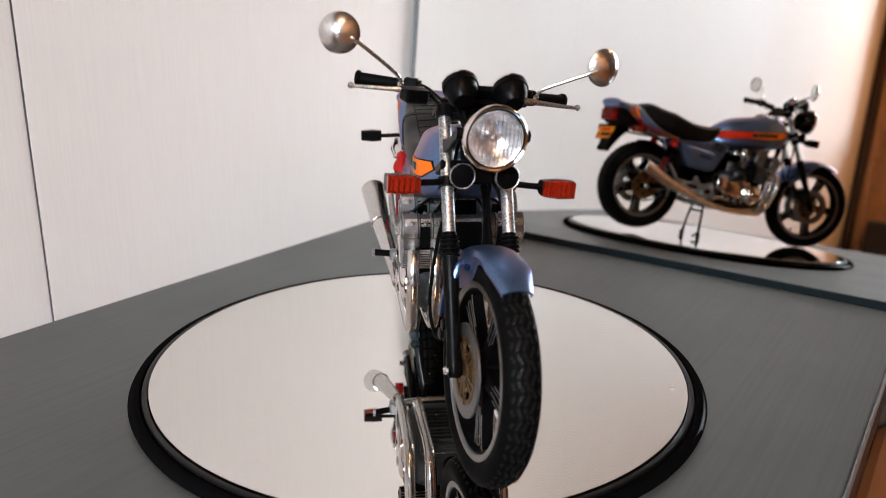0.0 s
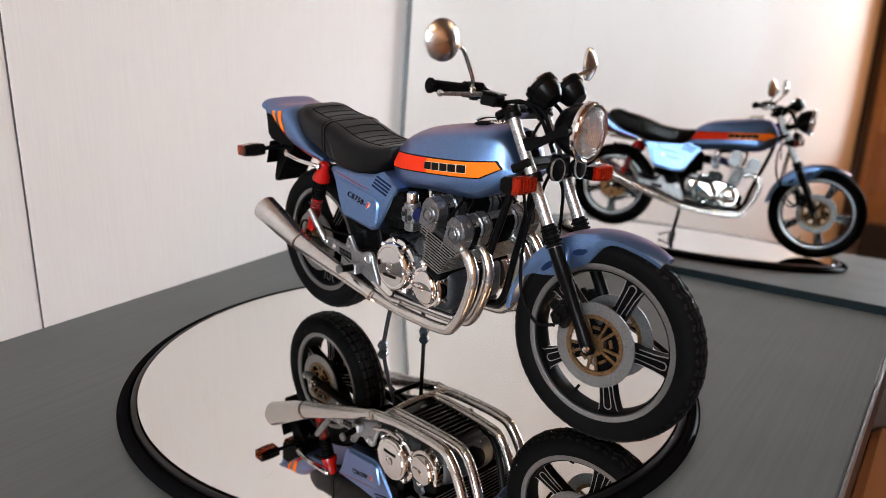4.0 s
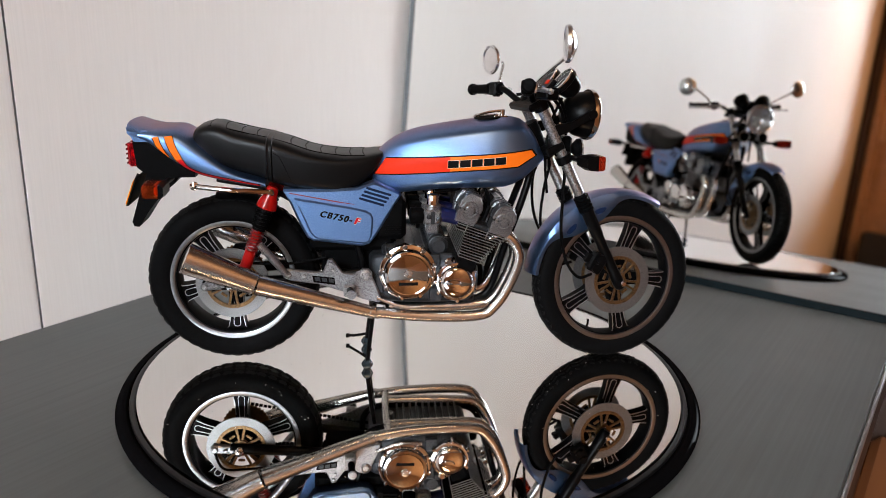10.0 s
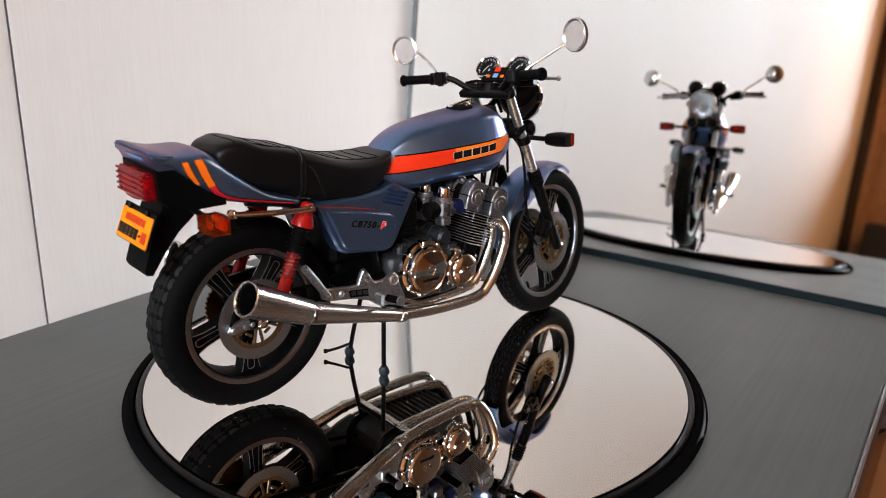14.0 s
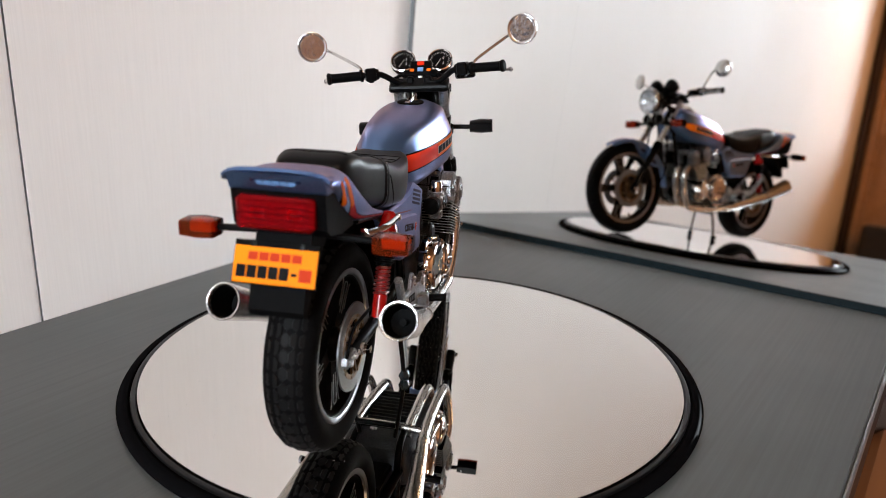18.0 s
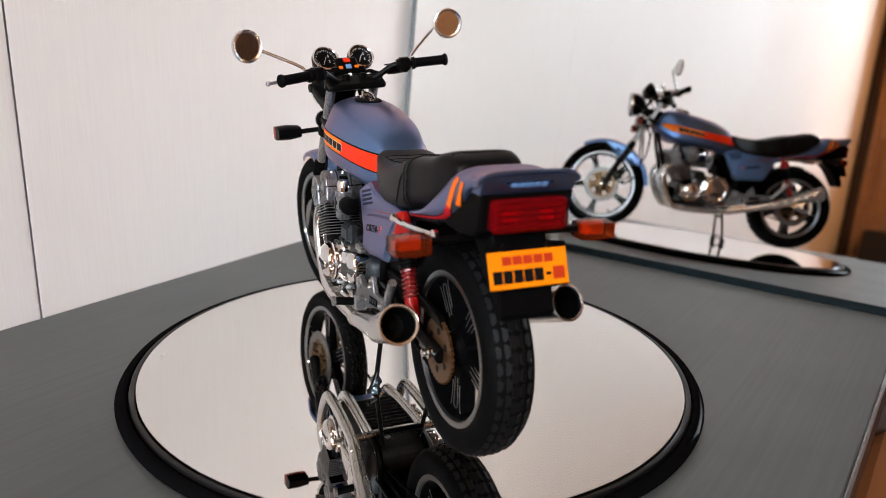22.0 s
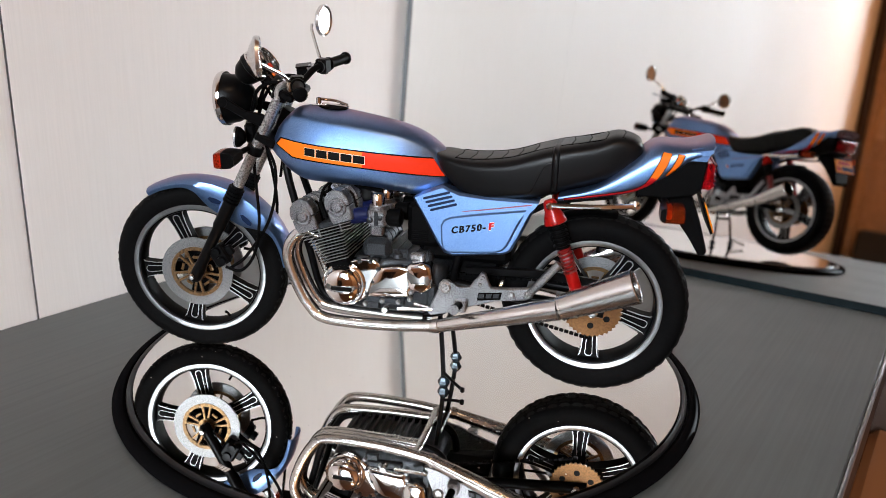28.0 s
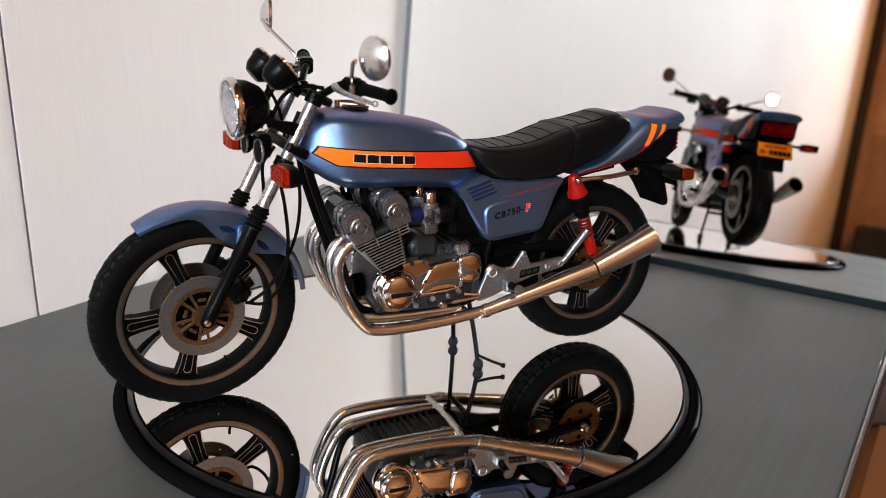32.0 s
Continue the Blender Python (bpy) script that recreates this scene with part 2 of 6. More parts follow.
# ---- the room ----
FLOOR_Z, CEIL_Z, WALL_Y, FAR_X, NEAR_X, RIGHT_Y = -0.80, 1.65, 0.1356, -2.0, 0.21, -1.75
room_box("floor", FAR_X - 0.1, NEAR_X + 0.1, RIGHT_Y - 0.1, WALL_Y + 0.1, FLOOR_Z - 0.05, FLOOR_Z, FLOOR, "warm brown wooden floor of the room", "floor")
# ceiling and right wall are out of view; their browns tint reflections
room_box("ceiling", FAR_X - 0.1, NEAR_X + 0.1, RIGHT_Y - 0.1, WALL_Y + 0.1, CEIL_Z, CEIL_Z + 0.05, WOOD_CEIL, "brown wooden ceiling of the room", "ceiling")
room_box("wall_mirror_side", NEAR_X, NEAR_X + 0.08, RIGHT_Y, WALL_Y + 0.08, FLOOR_Z, CEIL_Z, WOOD_DARK, "dark brown wooden wall behind the leaning mirror", "wall")
room_box("wall_right", FAR_X, NEAR_X, RIGHT_Y - 0.08, RIGHT_Y, FLOOR_Z, CEIL_Z, WOOD_LIGHT, "warm brown wood-clad wall of the room", "wall")
# the far wall round its window
room_box("wall_far_low", FAR_X - 0.08, FAR_X, RIGHT_Y, WALL_Y + 0.08, FLOOR_Z, 0.22, WOOD_WARM, "warm brown wooden wall below the window", "wall")
room_box("wall_far_top", FAR_X - 0.08, FAR_X, RIGHT_Y, WALL_Y + 0.08, 1.26, CEIL_Z, WOOD_CEIL, "brown wooden wall above the window", "wall")
room_box("wall_far_side", FAR_X - 0.08, FAR_X, RIGHT_Y, -0.85, 0.22, 1.26, WOOD_WARM, "warm brown wooden wall beside the window", "wall")
room_box("wall_far_door", FAR_X - 0.08, FAR_X, 0.03, WALL_Y + 0.08, 0.22, 1.26, WOOD_LIGHT, "brown wooden wall between window and panelled wall", "wall")

# the panelled wall: boards with a dark joint between them
panelled = tagged(new("wall_panelled"), "off-white finely ribbed wall panels with a dark joint", "wall", "", "structure")
panelled.matrix_world = ROOM.copy()
SEAM_X = -0.0497
for x0, x1, y0 in ((SEAM_X, NEAR_X, WALL_Y), (FAR_X + 0.001, SEAM_X - 0.0002, WALL_Y + 0.0012)):
    g = Geo()
    box(g, x0, x1, y0, WALL_Y + 0.012, FLOOR_Z, CEIL_Z, 0.0001)
    ob = new("panel", mesh_of("panel", g, WALL))
    ob.parent = panelled
# step and dark end strip, fitted to the camera's view, hidden in the mirror
g = Geo()
box(g, SEAM_X - 0.0002, SEAM_X - 0.00002, WALL_Y + 0.0001, WALL_Y + 0.0012, FLOOR_Z, CEIL_Z)
new("joint", mesh_of("joint", g, SEAM)).parent = panelled
g = Geo()
box(g, FAR_X, NEAR_X, WALL_Y + 0.0125, WALL_Y + 0.08, FLOOR_Z, CEIL_Z)
new("backing", mesh_of("backing", g, SEAM)).parent = panelled
room_box("trim", FAR_X + 0.001, FAR_X + 0.03, 0.110, WALL_Y - 0.001, FLOOR_Z, CEIL_Z, WOOD_DARK, "dark brown wooden door post at the wall's end", "trim", bev=0.004)
room_box("door_lining", FAR_X + 0.001, FAR_X + 0.02, 0.086, 0.1095, FLOOR_Z, CEIL_Z, WOOD_WARM, "brown wooden door lining beside the dark post", "trim", bev=0.003)
room_box("black_cabinet", FAR_X + 0.03, FAR_X + 0.16, -0.22, 0.068, FLOOR_Z, -0.035, BLACKWOOD, "low black cabinet against the far wall", "cabinet", kind="", bev=0.006)

# the standing mirror, leaning back a little against the wall
LEAN_M = ROOM @ Matrix.Translation((0.1595, 0, TABLE_Z)) @ Matrix.Rotation(radians(5.4), 4, "Y")
mirror = tagged(new("standing_mirror"), "tall frameless wall mirror leaning behind the turntable", "mirror")
mirror.matrix_world = LEAN_M
for nm, dims, mat in (("glass", (0.0, 0.003, -0.155, 0.1275, 0.0032, 0.55, 0.0), MIRROR), ("bottom_strip", (-0.0012, 0.004, -0.156, 0.1275, 0.0, 0.0034, 0.0004), STRIP), ("edge_strip", (-0.001, 0.004, 0.1277, 0.1305, 0.0, 0.55, 0.0005), GLASS_EDGE), ("back", (0.0032, 0.007, -0.155, 0.1275, 0.0036, 0.55, 0.0), STRIP)):
    g = Geo()
    box(g, *dims)
    new(nm, mesh_of(nm, g, mat)).parent = mirror

# the small grey table
table = tagged(new("side_table"), "small table with a brushed dark grey top", "table")
table.matrix_world = ROOM.copy()
# the light strip along the edge stands in for its glint
for nm, dims, mat in (("tabletop", (-0.158, 0.205, -0.1285, WALL_Y - 0.001, TABLE_Z - 0.02, TABLE_Z, 0.0006), TABLE), ("edge_glint_strip", (-0.158, 0.205, -0.1298, -0.1287, TABLE_Z - 0.0028, TABLE_Z + 0.0002, 0.0005), EDGE), ("apron", (-0.157, 0.204, -0.1296, -0.1287, TABLE_Z - 0.02, TABLE_Z - 0.003, 0.0002), WOOD_DARK), ("body", (-0.152, 0.200, -0.124, WALL_Y - 0.004, FLOOR_Z, TABLE_Z - 0.0205, 0.002), WOOD_WARM)):
    g = Geo()
    box(g, *dims)
    new(nm, mesh_of(nm, g, mat)).parent = table
room_box("wooden_bench", -0.45, 0.2085, -0.85, -0.1255, FLOOR_Z, -0.075, BENCH, "orange-brown wooden bench beside the grey table", "bench", kind="", bev=0.004)

# ---- turntable ----
turntable = tagged(new("turntable"), "round mirror-topped turntable with a black rim", "turntable")
g = Geo()
lathe(g, [(0.0002, -0.0039), (0.0904, -0.0039), (0.0915, -0.0033), (0.0918, -0.0024), (0.0911, -0.0013), (0.0898, -0.0007), (0.0886, -0.0009), (0.0880, -0.0015), (0.0874, -0.0016), (0.0002, -0.0016)], 160)
ob = new("base", mesh_of("base", g, RIM_BLACK))
ob.parent = turntable
g = Geo()
lathe(g, [(0.0868, -0.0015), (0.0879, -0.0012), (0.0877, -0.0005), (0.0871, -0.0003), (0.0863, -0.0005), (0.0861, -0.0014), (0.0868, -0.0015)], 160, None, False)
ob = new("retaining_ring", mesh_of("retaining_ring", g, RING_BLACK))
ob.parent = turntable
g = Geo()
lathe(g, [(0.0002, -0.0015), (0.0858, -0.0015), (0.0858, 0.0), (0.0002, 0.0)], 160)
plate = new("mirror_plate", mesh_of("mirror_plate", g, PLATE_GLASS))
plate.parent = turntable
# specks of dust and a small pale maker's mark on the glass
rng = random.Random(4)
DUST = material("dust", (0.55, 0.54, 0.52), 0.9, grain=0.2)
g = Geo()
for k in range(170):
    r, a = 0.083 * math.sqrt(rng.random()), rng.random() * 2 * math.pi
    x, y, s = r * math.cos(a), r * math.sin(a), rng.uniform(0.00006, 0.00018)
    q = rng.random() * math.pi
    c0, s0 = math.cos(q) * s, math.sin(q) * s
    g.add([(x + c0 * 2, y + s0 * 2, 0.00003), (x - s0, y + c0, 0.00003), (x - c0, y - s0, 0.00005), (x + s0, y - c0, 0.00003)], [(0, 1, 2, 3)])
dust = tagged(new("dust", mesh_of("dust", g, DUST)), "", "", "", "stuff")
dust.parent = plate
g = Geo()
m = Matrix.Rotation(radians(69.9), 4, "Z") @ Matrix.Translation((0.0813, 0, 0))
for k in range(4):
    box(g, -0.0008, 0.0008, -0.002 + k * 0.001, -0.0014 + k * 0.001, 0.00001, 0.00004, 0, m)
ob = new("maker_mark", mesh_of("maker_mark", g, DUST))
ob.parent = plate

# ---- the motorcycle: materials ----
PAINT = material("blue_metallic", (0.088, 0.180, 0.365), 0.33, metal=0.97, grain=0.75, scale=4800, coat=0.12, dark=(0.225, 0.355, 0.62), wear=0.05, bump=0.00002)
# pearl paint: blue face on, purple-brown at a grazing angle
PAINT.node_tree.nodes["Principled BSDF"].inputs["Specular Tint"].default_value = (1.0, 0.52, 0.36, 1)
PAINT_DARK = material("vent_blue", (0.004, 0.012, 0.04), 0.4, grain=0.2, spec=0.1)
BLACK = material("black_plastic", (0.002, 0.002, 0.0022), 0.3, grain=0.3, scale=900)
SATIN = material("black_satin", (0.002, 0.002, 0.0022), 0.5, grain=0.3, scale=700, bump=0.00002)
# slightly lighter and glossier than the carcass, so block tops look highlit
TREAD = material("tyre_tread", (0.003, 0.003, 0.0033), 0.55, grain=0.4, scale=900, bump=0.00004, dark=(0.006, 0.006, 0.006))
TREAD.node_tree.nodes["Principled BSDF"].inputs["Specular IOR Level"].default_value = 0.12
RUBBER = material("tyre_rubber", (0.0022, 0.0022, 0.0024), 0.62, grain=0.35, scale=900, bump=0.00004, wear=0.2, wear_scale=120, dark=(0.005, 0.005, 0.005))
VINYL = material("seat_vinyl", (0.003, 0.003, 0.0034), 0.36, grain=0.3, scale=1500, bump=0.00003, wear=0.15, wear_scale=90)
WHEELBLACK = material("wheel_black", (0.0022, 0.0022, 0.0025), 0.45, grain=0.3, scale=900, spec=0.03)
CHROME = material("chrome", (0.73, 0.72, 0.71), 0.06, metal=1.0, wear=0.08, wear_scale=300)
STEEL = material("satin_steel", (0.65, 0.635, 0.615), 0.23, metal=1.0, grain=0.2, scale=400, stretch=(0.2, 3, 3))
ENGINE = material("engine_silver", (0.28, 0.285, 0.295), 0.30, metal=0.92, grain=0.82, scale=3400, bump=0.00018, dark=(0.035, 0.037, 0.042), wear=0.9, wear_scale=700, sharp=(0.44, 0.60))
CASE = material("crankcase_grey", (0.042, 0.047, 0.053), 0.40, metal=0.7, grain=0.75, scale=3400, bump=0.00014, dark=(0.006, 0.007, 0.009), wear=0.8, wear_scale=300, sharp=(0.42, 0.62))
BRACKET = material("bracket_grey", (0.30, 0.305, 0.315), 0.34, metal=0.88, grain=0.8, scale=3000, bump=0.00014, dark=(0.05, 0.05, 0.055), wear=0.5, wear_scale=260, sharp=(0.45, 0.64))
FORKSILVER = material("fork_silver", (0.46, 0.46, 0.46), 0.32, metal=0.9, grain=0.85, scale=2000, dark=(0.12, 0.12, 0.12), bump=0.00008, sharp=(0.42, 0.62))
ROTOR = material("rotor_steel", (0.25, 0.25, 0.25), 0.42, metal=1.0, grain=0.75, scale=4600, dark=(0.06, 0.06, 0.06), bump=0.0001, sharp=(0.40, 0.66))
GOLD = material("carrier_gold", (0.20, 0.115, 0.05), 0.38, metal=0.85, grain=0.8, scale=1600, dark=(0.05, 0.03, 0.015), bump=0.00008)
BRONZE = material("sprocket_bronze", (0.14, 0.065, 0.022), 0.4, metal=0.8, grain=0.6, scale=2000)
LIP = material("rim_silver", (0.25, 0.255, 0.26), 0.30, metal=1.0, grain=0.4, scale=2600)
LINE = material("spoke_silver", (0.55, 0.55, 0.55), 0.35, metal=1.0, grain=0.3, scale=2600)
RED = material("shock_red", (0.27, 0.004, 0.003), 0.26, grain=0.15, coat=0.15)
DRED = material("decal_red", (0.62, 0.028, 0.007), 0.45, grain=0.06, spec=0.08)
FLATRED = material("plate_red", (0.42, 0.03, 0.008), 0.6, grain=0.06)
COIL = material("coil_dark_red", (0.11, 0.005, 0.005), 0.3, grain=0.3, scale=900)
LETTERRED = material("letter_red", (0.44, 0.010, 0.016), 0.4, grain=0.06, spec=0.1)
PINLINE = material("line_red", (0.18, 0.010, 0.008), 0.3, coat=0.2, grain=0.06)
ORANGE = material("decal_orange", (0.76, 0.145, 0.008), 0.45, grain=0.06, spec=0.08)
YELLOW = material("plate_yellow", (0.80, 0.215, 0.003), 0.4, grain=0.06)
INK = material("decal_black", (0.006, 0.006, 0.006), 0.35)
CREAM = material("decal_pale", (0.72, 0.60, 0.46), 0.35)
LIGHTBLUE = material("decal_light_blue", (0.12, 0.25, 0.48), 0.35)
WHITE = material("white_mark", (0.75, 0.75, 0.73), 0.4)
REFLECTOR = material("lamp_reflector", (0.90, 0.91, 0.93), 0.24, metal=1.0, grain=0.15, scale=900, bump=0.00005)
SHELL = material("mirror_shell", (0.76, 0.755, 0.75), 0.25, metal=1.0, grain=0.3, scale=1500, bump=0.00003)
FOIL = material("mirror_foil", (0.80, 0.79, 0.78), 0.16, metal=1.0, grain=0.12, scale=500, bump=0.0002)
CAST = material("cast_silver", (0.40, 0.40, 0.405), 0.33, metal=0.9, grain=0.55, scale=4600, bump=0.00008, dark=(0.04, 0.04, 0.043), wear=0.5, wear_scale=400, sharp=(0.42, 0.64))
# dark feet, with their bluish sheen put into the base colour
FOOT = material("stand_foot_dark", (0.022, 0.036, 0.046), 0.2, metal=0.5, grain=0.2, scale=900)
MANIFOLD = material("inlet_blue", (0.004, 0.007, 0.04), 0.35, grain=0.2, spec=0.15)

for m_, level in ((RUBBER, 0.03), (SATIN, 0.03), (BLACK, 0.07), (VINYL, 0.14), (INK, 0.03), (RED, 0.2), (YELLOW, 0.05), (FLATRED, 0.1)):
    m_.node_tree.nodes["Principled BSDF"].inputs["Specular IOR Level"].default_value = level


def clear(name, colour, rough, weight=1.0, scale=0.0, bump=0.0):
    m = material(name, colour, rough, bump=bump, scale=scale or 500, grain=0.0)
    b = m.node_tree.nodes["Principled BSDF"]
    b.inputs["Transmission Weight"].default_value = weight
    b.inputs["IOR"].default_value = 1.45 if name != "lamp_glass" else 1.12
    return m


GLASS = clear("lamp_glass", (0.97, 0.98, 1.0), 0.03, 1.0, 0, 0)
AMBER = clear("amber_lens", (0.36, 0.046, 0.010), 0.06, 0.85)
FRONTLENS = clear("red_amber_lens", (0.44, 0.030, 0.010), 0.08, 0.7)
REDLENS = clear("red_lens", (0.42, 0.006, 0.012), 0.06, 0.8)
for m_ in (AMBER, FRONTLENS, REDLENS):
    m_.node_tree.nodes["Principled BSDF"].inputs["IOR"].default_value = 1.25

# ---- the motorcycle: x points forward, y to its left, z up, in millimetres ----
BIKE = Matrix.Translation((0, 8.8, 0))
STEER_AXIS = Vector((-math.sin(radians(27.5)), 0, math.cos(radians(27.5))))
STEER_AT = Vector((31, 0, 90))
FRONT = BIKE @ Matrix.Translation(STEER_AT) @ Matrix.Rotation(radians(8.2), 4, STEER_AXIS) @ Matrix.Translation(-STEER_AT)
HANDLE = FRONT @ Matrix.Translation((31, 0, 91.3)) @ Matrix.Rotation(radians(-2.0), 4, "X") @ Matrix.Translation((-31, 0, -92))
motorcycle = tagged(new("model_motorcycle"), "metallic blue scale-model motorcycle standing on the turntable", "model motorcycle")


def part(name, geo, mat, parent=None, label="", at=None, angle=35):
    ob = new(name, mesh_of(name, geo, mat, BIKE if at is None else at, 0.001, angle))
    ob.parent = parent or motorcycle
    return tagged(ob, label)


def along_y(x, y, z, s=-1):
    return axis_frame((x, y, z), (0, s, 0))


def stations(rows, k=5):
    """Smoothly fills in between rows of x, bottom, top, half width, height of the widest line."""
    rows = [np.array(r, float) for r in rows]
    ext = [rows[0] * 2 - rows[1]] + rows + [rows[-1] * 2 - rows[-2]]
    out = []
    for i in range(1, len(ext) - 2):
        a, b, c, d = ext[i - 1:i + 3]
        for j in range(k):
            t = j / k
            out.append(0.5 * (2 * b + (c - a) * t + (2 * a - 5 * b + 4 * c - d) * t * t + (3 * b - a - 3 * c + d) * t ** 3))
    return out + [rows[-1]]


def hull(geo, st, upper=2.8, lower=3.0, n=40):
    rings = []
    for x, zb, zt, w, zm in st:
        ring = []
        for k in range(n):
            a = 2 * math.pi * k / n
            c, s = math.cos(a), math.sin(a)
            e = upper if s >= 0 else lower
            h = (zt - zm) if s >= 0 else (zm - zb)
            ring.append((x, w * math.copysign(abs(c) ** (2 / e), c), zm + h * math.copysign(abs(s) ** (2 / e), s)))
        rings.append(ring)
    return loft(geo, rings)


def flank(st, upper=2.8, lower=3.0):
    """The half width of a hull at x, z."""
    arr = np.array(sorted(st, key=lambda r: r[0]))

    def y(x, z):
        zb, zt, w, zm = (np.interp(x, arr[:, 0], arr[:, i]) for i in (1, 2, 3, 4))
        e, h = (upper, zt - zm) if z >= zm else (lower, zm - zb)
        q = min(abs(z - zm) / max(h, 1e-6), 0.999)
        return float(w * (1 - q ** e) ** (1 / e))
    return y


def decal(geo, top, bottom, surface, side, lift, nx=20, nz=5):
    """A thin film on a flank between two lines, each a list of x, z."""
    def sample(line, t):
        xs = np.linspace(0, 1, len(line))
        return np.interp(t, xs, [p[0] for p in line]), np.interp(t, xs, [p[1] for p in line])
    rings = []
    for i in range(nx + 1):
        a, b = sample(top, i / nx), sample(bottom, i / nx)
        row = []
        for j in range(nz + 1):
            x, z = a[0] + (b[0] - a[0]) * j / nz, a[1] + (b[1] - a[1]) * j / nz
            row.append((x, side * (surface(x, z) + lift), z))
        rings.append(row)
    return loft(geo, rings, False, False)


# ---- wheels ----


def wheel(name, cx, cz, big, width, rim, phase, at, discs, label):
    ax = axis_frame((cx, 0, cz), (0, 1, 0))
    h = width / 2
    g = Geo()
    half = [(rim - 0.6, 0.74 * h), (rim + 0.5, 0.86 * h), (rim + 2.2, 0.99 * h), ((rim + big) / 2 + 0.6, 1.0 * h), (big - 1.7, 0.9 * h), (big - 0.75, 0.68 * h), (big - 0.3, 0.42 * h), (big - 0.1, 0.2 * h)]
    prof = half + [(big, 0.0)] + [(r, -y) for r, y in reversed(half)]
    lathe(g, prof + [prof[0]], 96, ax, caps=False)
    w = part(name, g, RUBBER, None, label, at, 50)
    # tread: raised blocks round the tyre
    tall = 0.1 if name == "rear_wheel" else 0.08
    g = Geo()
    if name == "rear_wheel":
        rows = [(0.0, 44, 3.7, 2.2), (0.34, 44, 3.7, 2.1), (-0.34, 44, 3.7, 2.1), (0.64, 44, 3.4, 1.7), (-0.64, 44, 3.4, 1.7)]
    else:
        rows = [(0.0, 60, 2.6, 1.0), (0.36, 60, 2.5, 0.95), (-0.36, 60, 2.5, 0.95), (0.70, 60, 1.5, 0.9), (-0.70, 60, 1.5, 0.9)]
    for k, (off, count, length, wide) in enumerate(rows):
        r0 = np.interp(abs(off) * h, [0, 0.2 * h, 0.42 * h, 0.68 * h, 0.9 * h], [big, big - 0.1, big - 0.3, big - 0.75, big - 1.7])
        lean = -math.copysign(math.atan2(0.35 + 1.1 * abs(off) ** 2, 1.0), off) if off else 0.0
        for i in range(count):
            a = 2 * math.pi * (i + 0.5 * (k % 2)) / count
            m = ax @ Matrix.Rotation(a, 4, "Z") @ Matrix.Translation((r0, 0, off * h)) @ Matrix.Rotation(lean, 4, "Y")
            if name != "rear_wheel":
                m = m @ Matrix.Rotation(radians(24 if i % 2 else -24), 4, "X")
            if name == "rear_wheel":
                pts = [(0.5 * length, 0.0), (0.27 * length, 0.5 * wide), (-0.27 * length, 0.5 * wide), (-0.5 * length, 0.0), (-0.27 * length, -0.5 * wide), (0.27 * length, -0.5 * wide)]
            else:
                pts = [(0.52 * length, 0.4 * wide), (-0.52 * length, 0.4 * wide), (-0.52 * length, -0.4 * wide), (0.52 * length, -0.4 * wide)]
            loft(g, [[(-0.3, p, q) for p, q in pts], [(0.6 * tall, p * 0.95, q * 0.94) for p, q in pts], [(tall, p * 0.88, q * 0.86) for p, q in pts]], True, True, m)
    part("tread", g, TREAD, w, at=at, angle=20)
    g = Geo()
    lathe(g, [(rim - 1.9, -0.7 * h), (rim - 0.5, -0.76 * h), (rim - 0.5, 0.76 * h), (rim - 1.9, 0.7 * h), (rim - 2.3, 0.3 * h), (rim - 2.3, -0.3 * h), (rim - 1.9, -0.7 * h)], 80, ax, False)
    part("rim", g, WHEELBLACK, w, at=at)
    for s in (1, -1):
        g = Geo()
        lathe(g, [(rim - 1.55, s * 0.70 * h), (rim - 1.35, s * 0.82 * h), (rim - 0.8, s * 0.86 * h), (rim + 0.15, s * 0.84 * h), (rim + 0.1, s * 0.7 * h), (rim - 1.55, s * 0.70 * h)], 80, ax, False)
        part("rim_lip", g, LIP, w, "bright silver rim edge", at)
    g = Geo()
    lathe(g, [(0.01, -h), (2.2, -h), (3.4, -0.8 * h), (4.6, -0.4 * h), (4.6, 0.4 * h), (3.4, 0.8 * h), (2.2, h), (0.01, h)], 28, ax)
    part("hub", g, WHEELBLACK, w, at=at)
    for k in range(5):
        m = Matrix.Translation((cx, 0, cz)) @ Matrix.Rotation(-radians(phase + 72 * k), 4, "Y")
        g, t = Geo(), Geo()
        edge = [(4.0, 2.3), (rim * 0.5, 2.05), (rim * 0.72, 2.25), (rim - 2.9, 2.75), (rim - 1.7, 3.9)]
        prism(g, edge + [(x_, -z_) for x_, z_ in reversed(edge)], -0.36 * h, 0.36 * h, 0.0, m)
        for e in (1, -1):
            ya, yb = sorted((e * 0.34 * h, e * (0.36 * h + 0.12)))
            for s in (1, -1):
                prism(t, [(x_, s * z_) for x_, z_ in edge[1:]] + [(x_, s * (z_ - 0.17)) for x_, z_ in reversed(edge[1:])], ya, yb, 0.0, m)
            # the slot's raised outline
            slot = [(rim * 0.42, 0.75), (rim - 3.6, 1.15), (rim - 2.9, 0.75), (rim - 2.7, 0.0)]
            slot = slot + [(x_, -z_) for x_, z_ in reversed(slot[:-1])]
            inner = [(x_ - (0.16 if k_ in (2, 3, 4) else 0.0), z_ - math.copysign(0.13, z_) if z_ else 0.0) for k_, (x_, z_) in enumerate(slot)]
            for i_ in range(len(slot) - 1):
                prism(t, [slot[i_], slot[i_ + 1], inner[i_ + 1], inner[i_]], ya, yb, 0.0, m)
        part("spoke", g, WHEELBLACK, w, at=at)
        part("spoke_edge", t, LINE, w, "polished silver spoke edge", at)
    g = Geo()
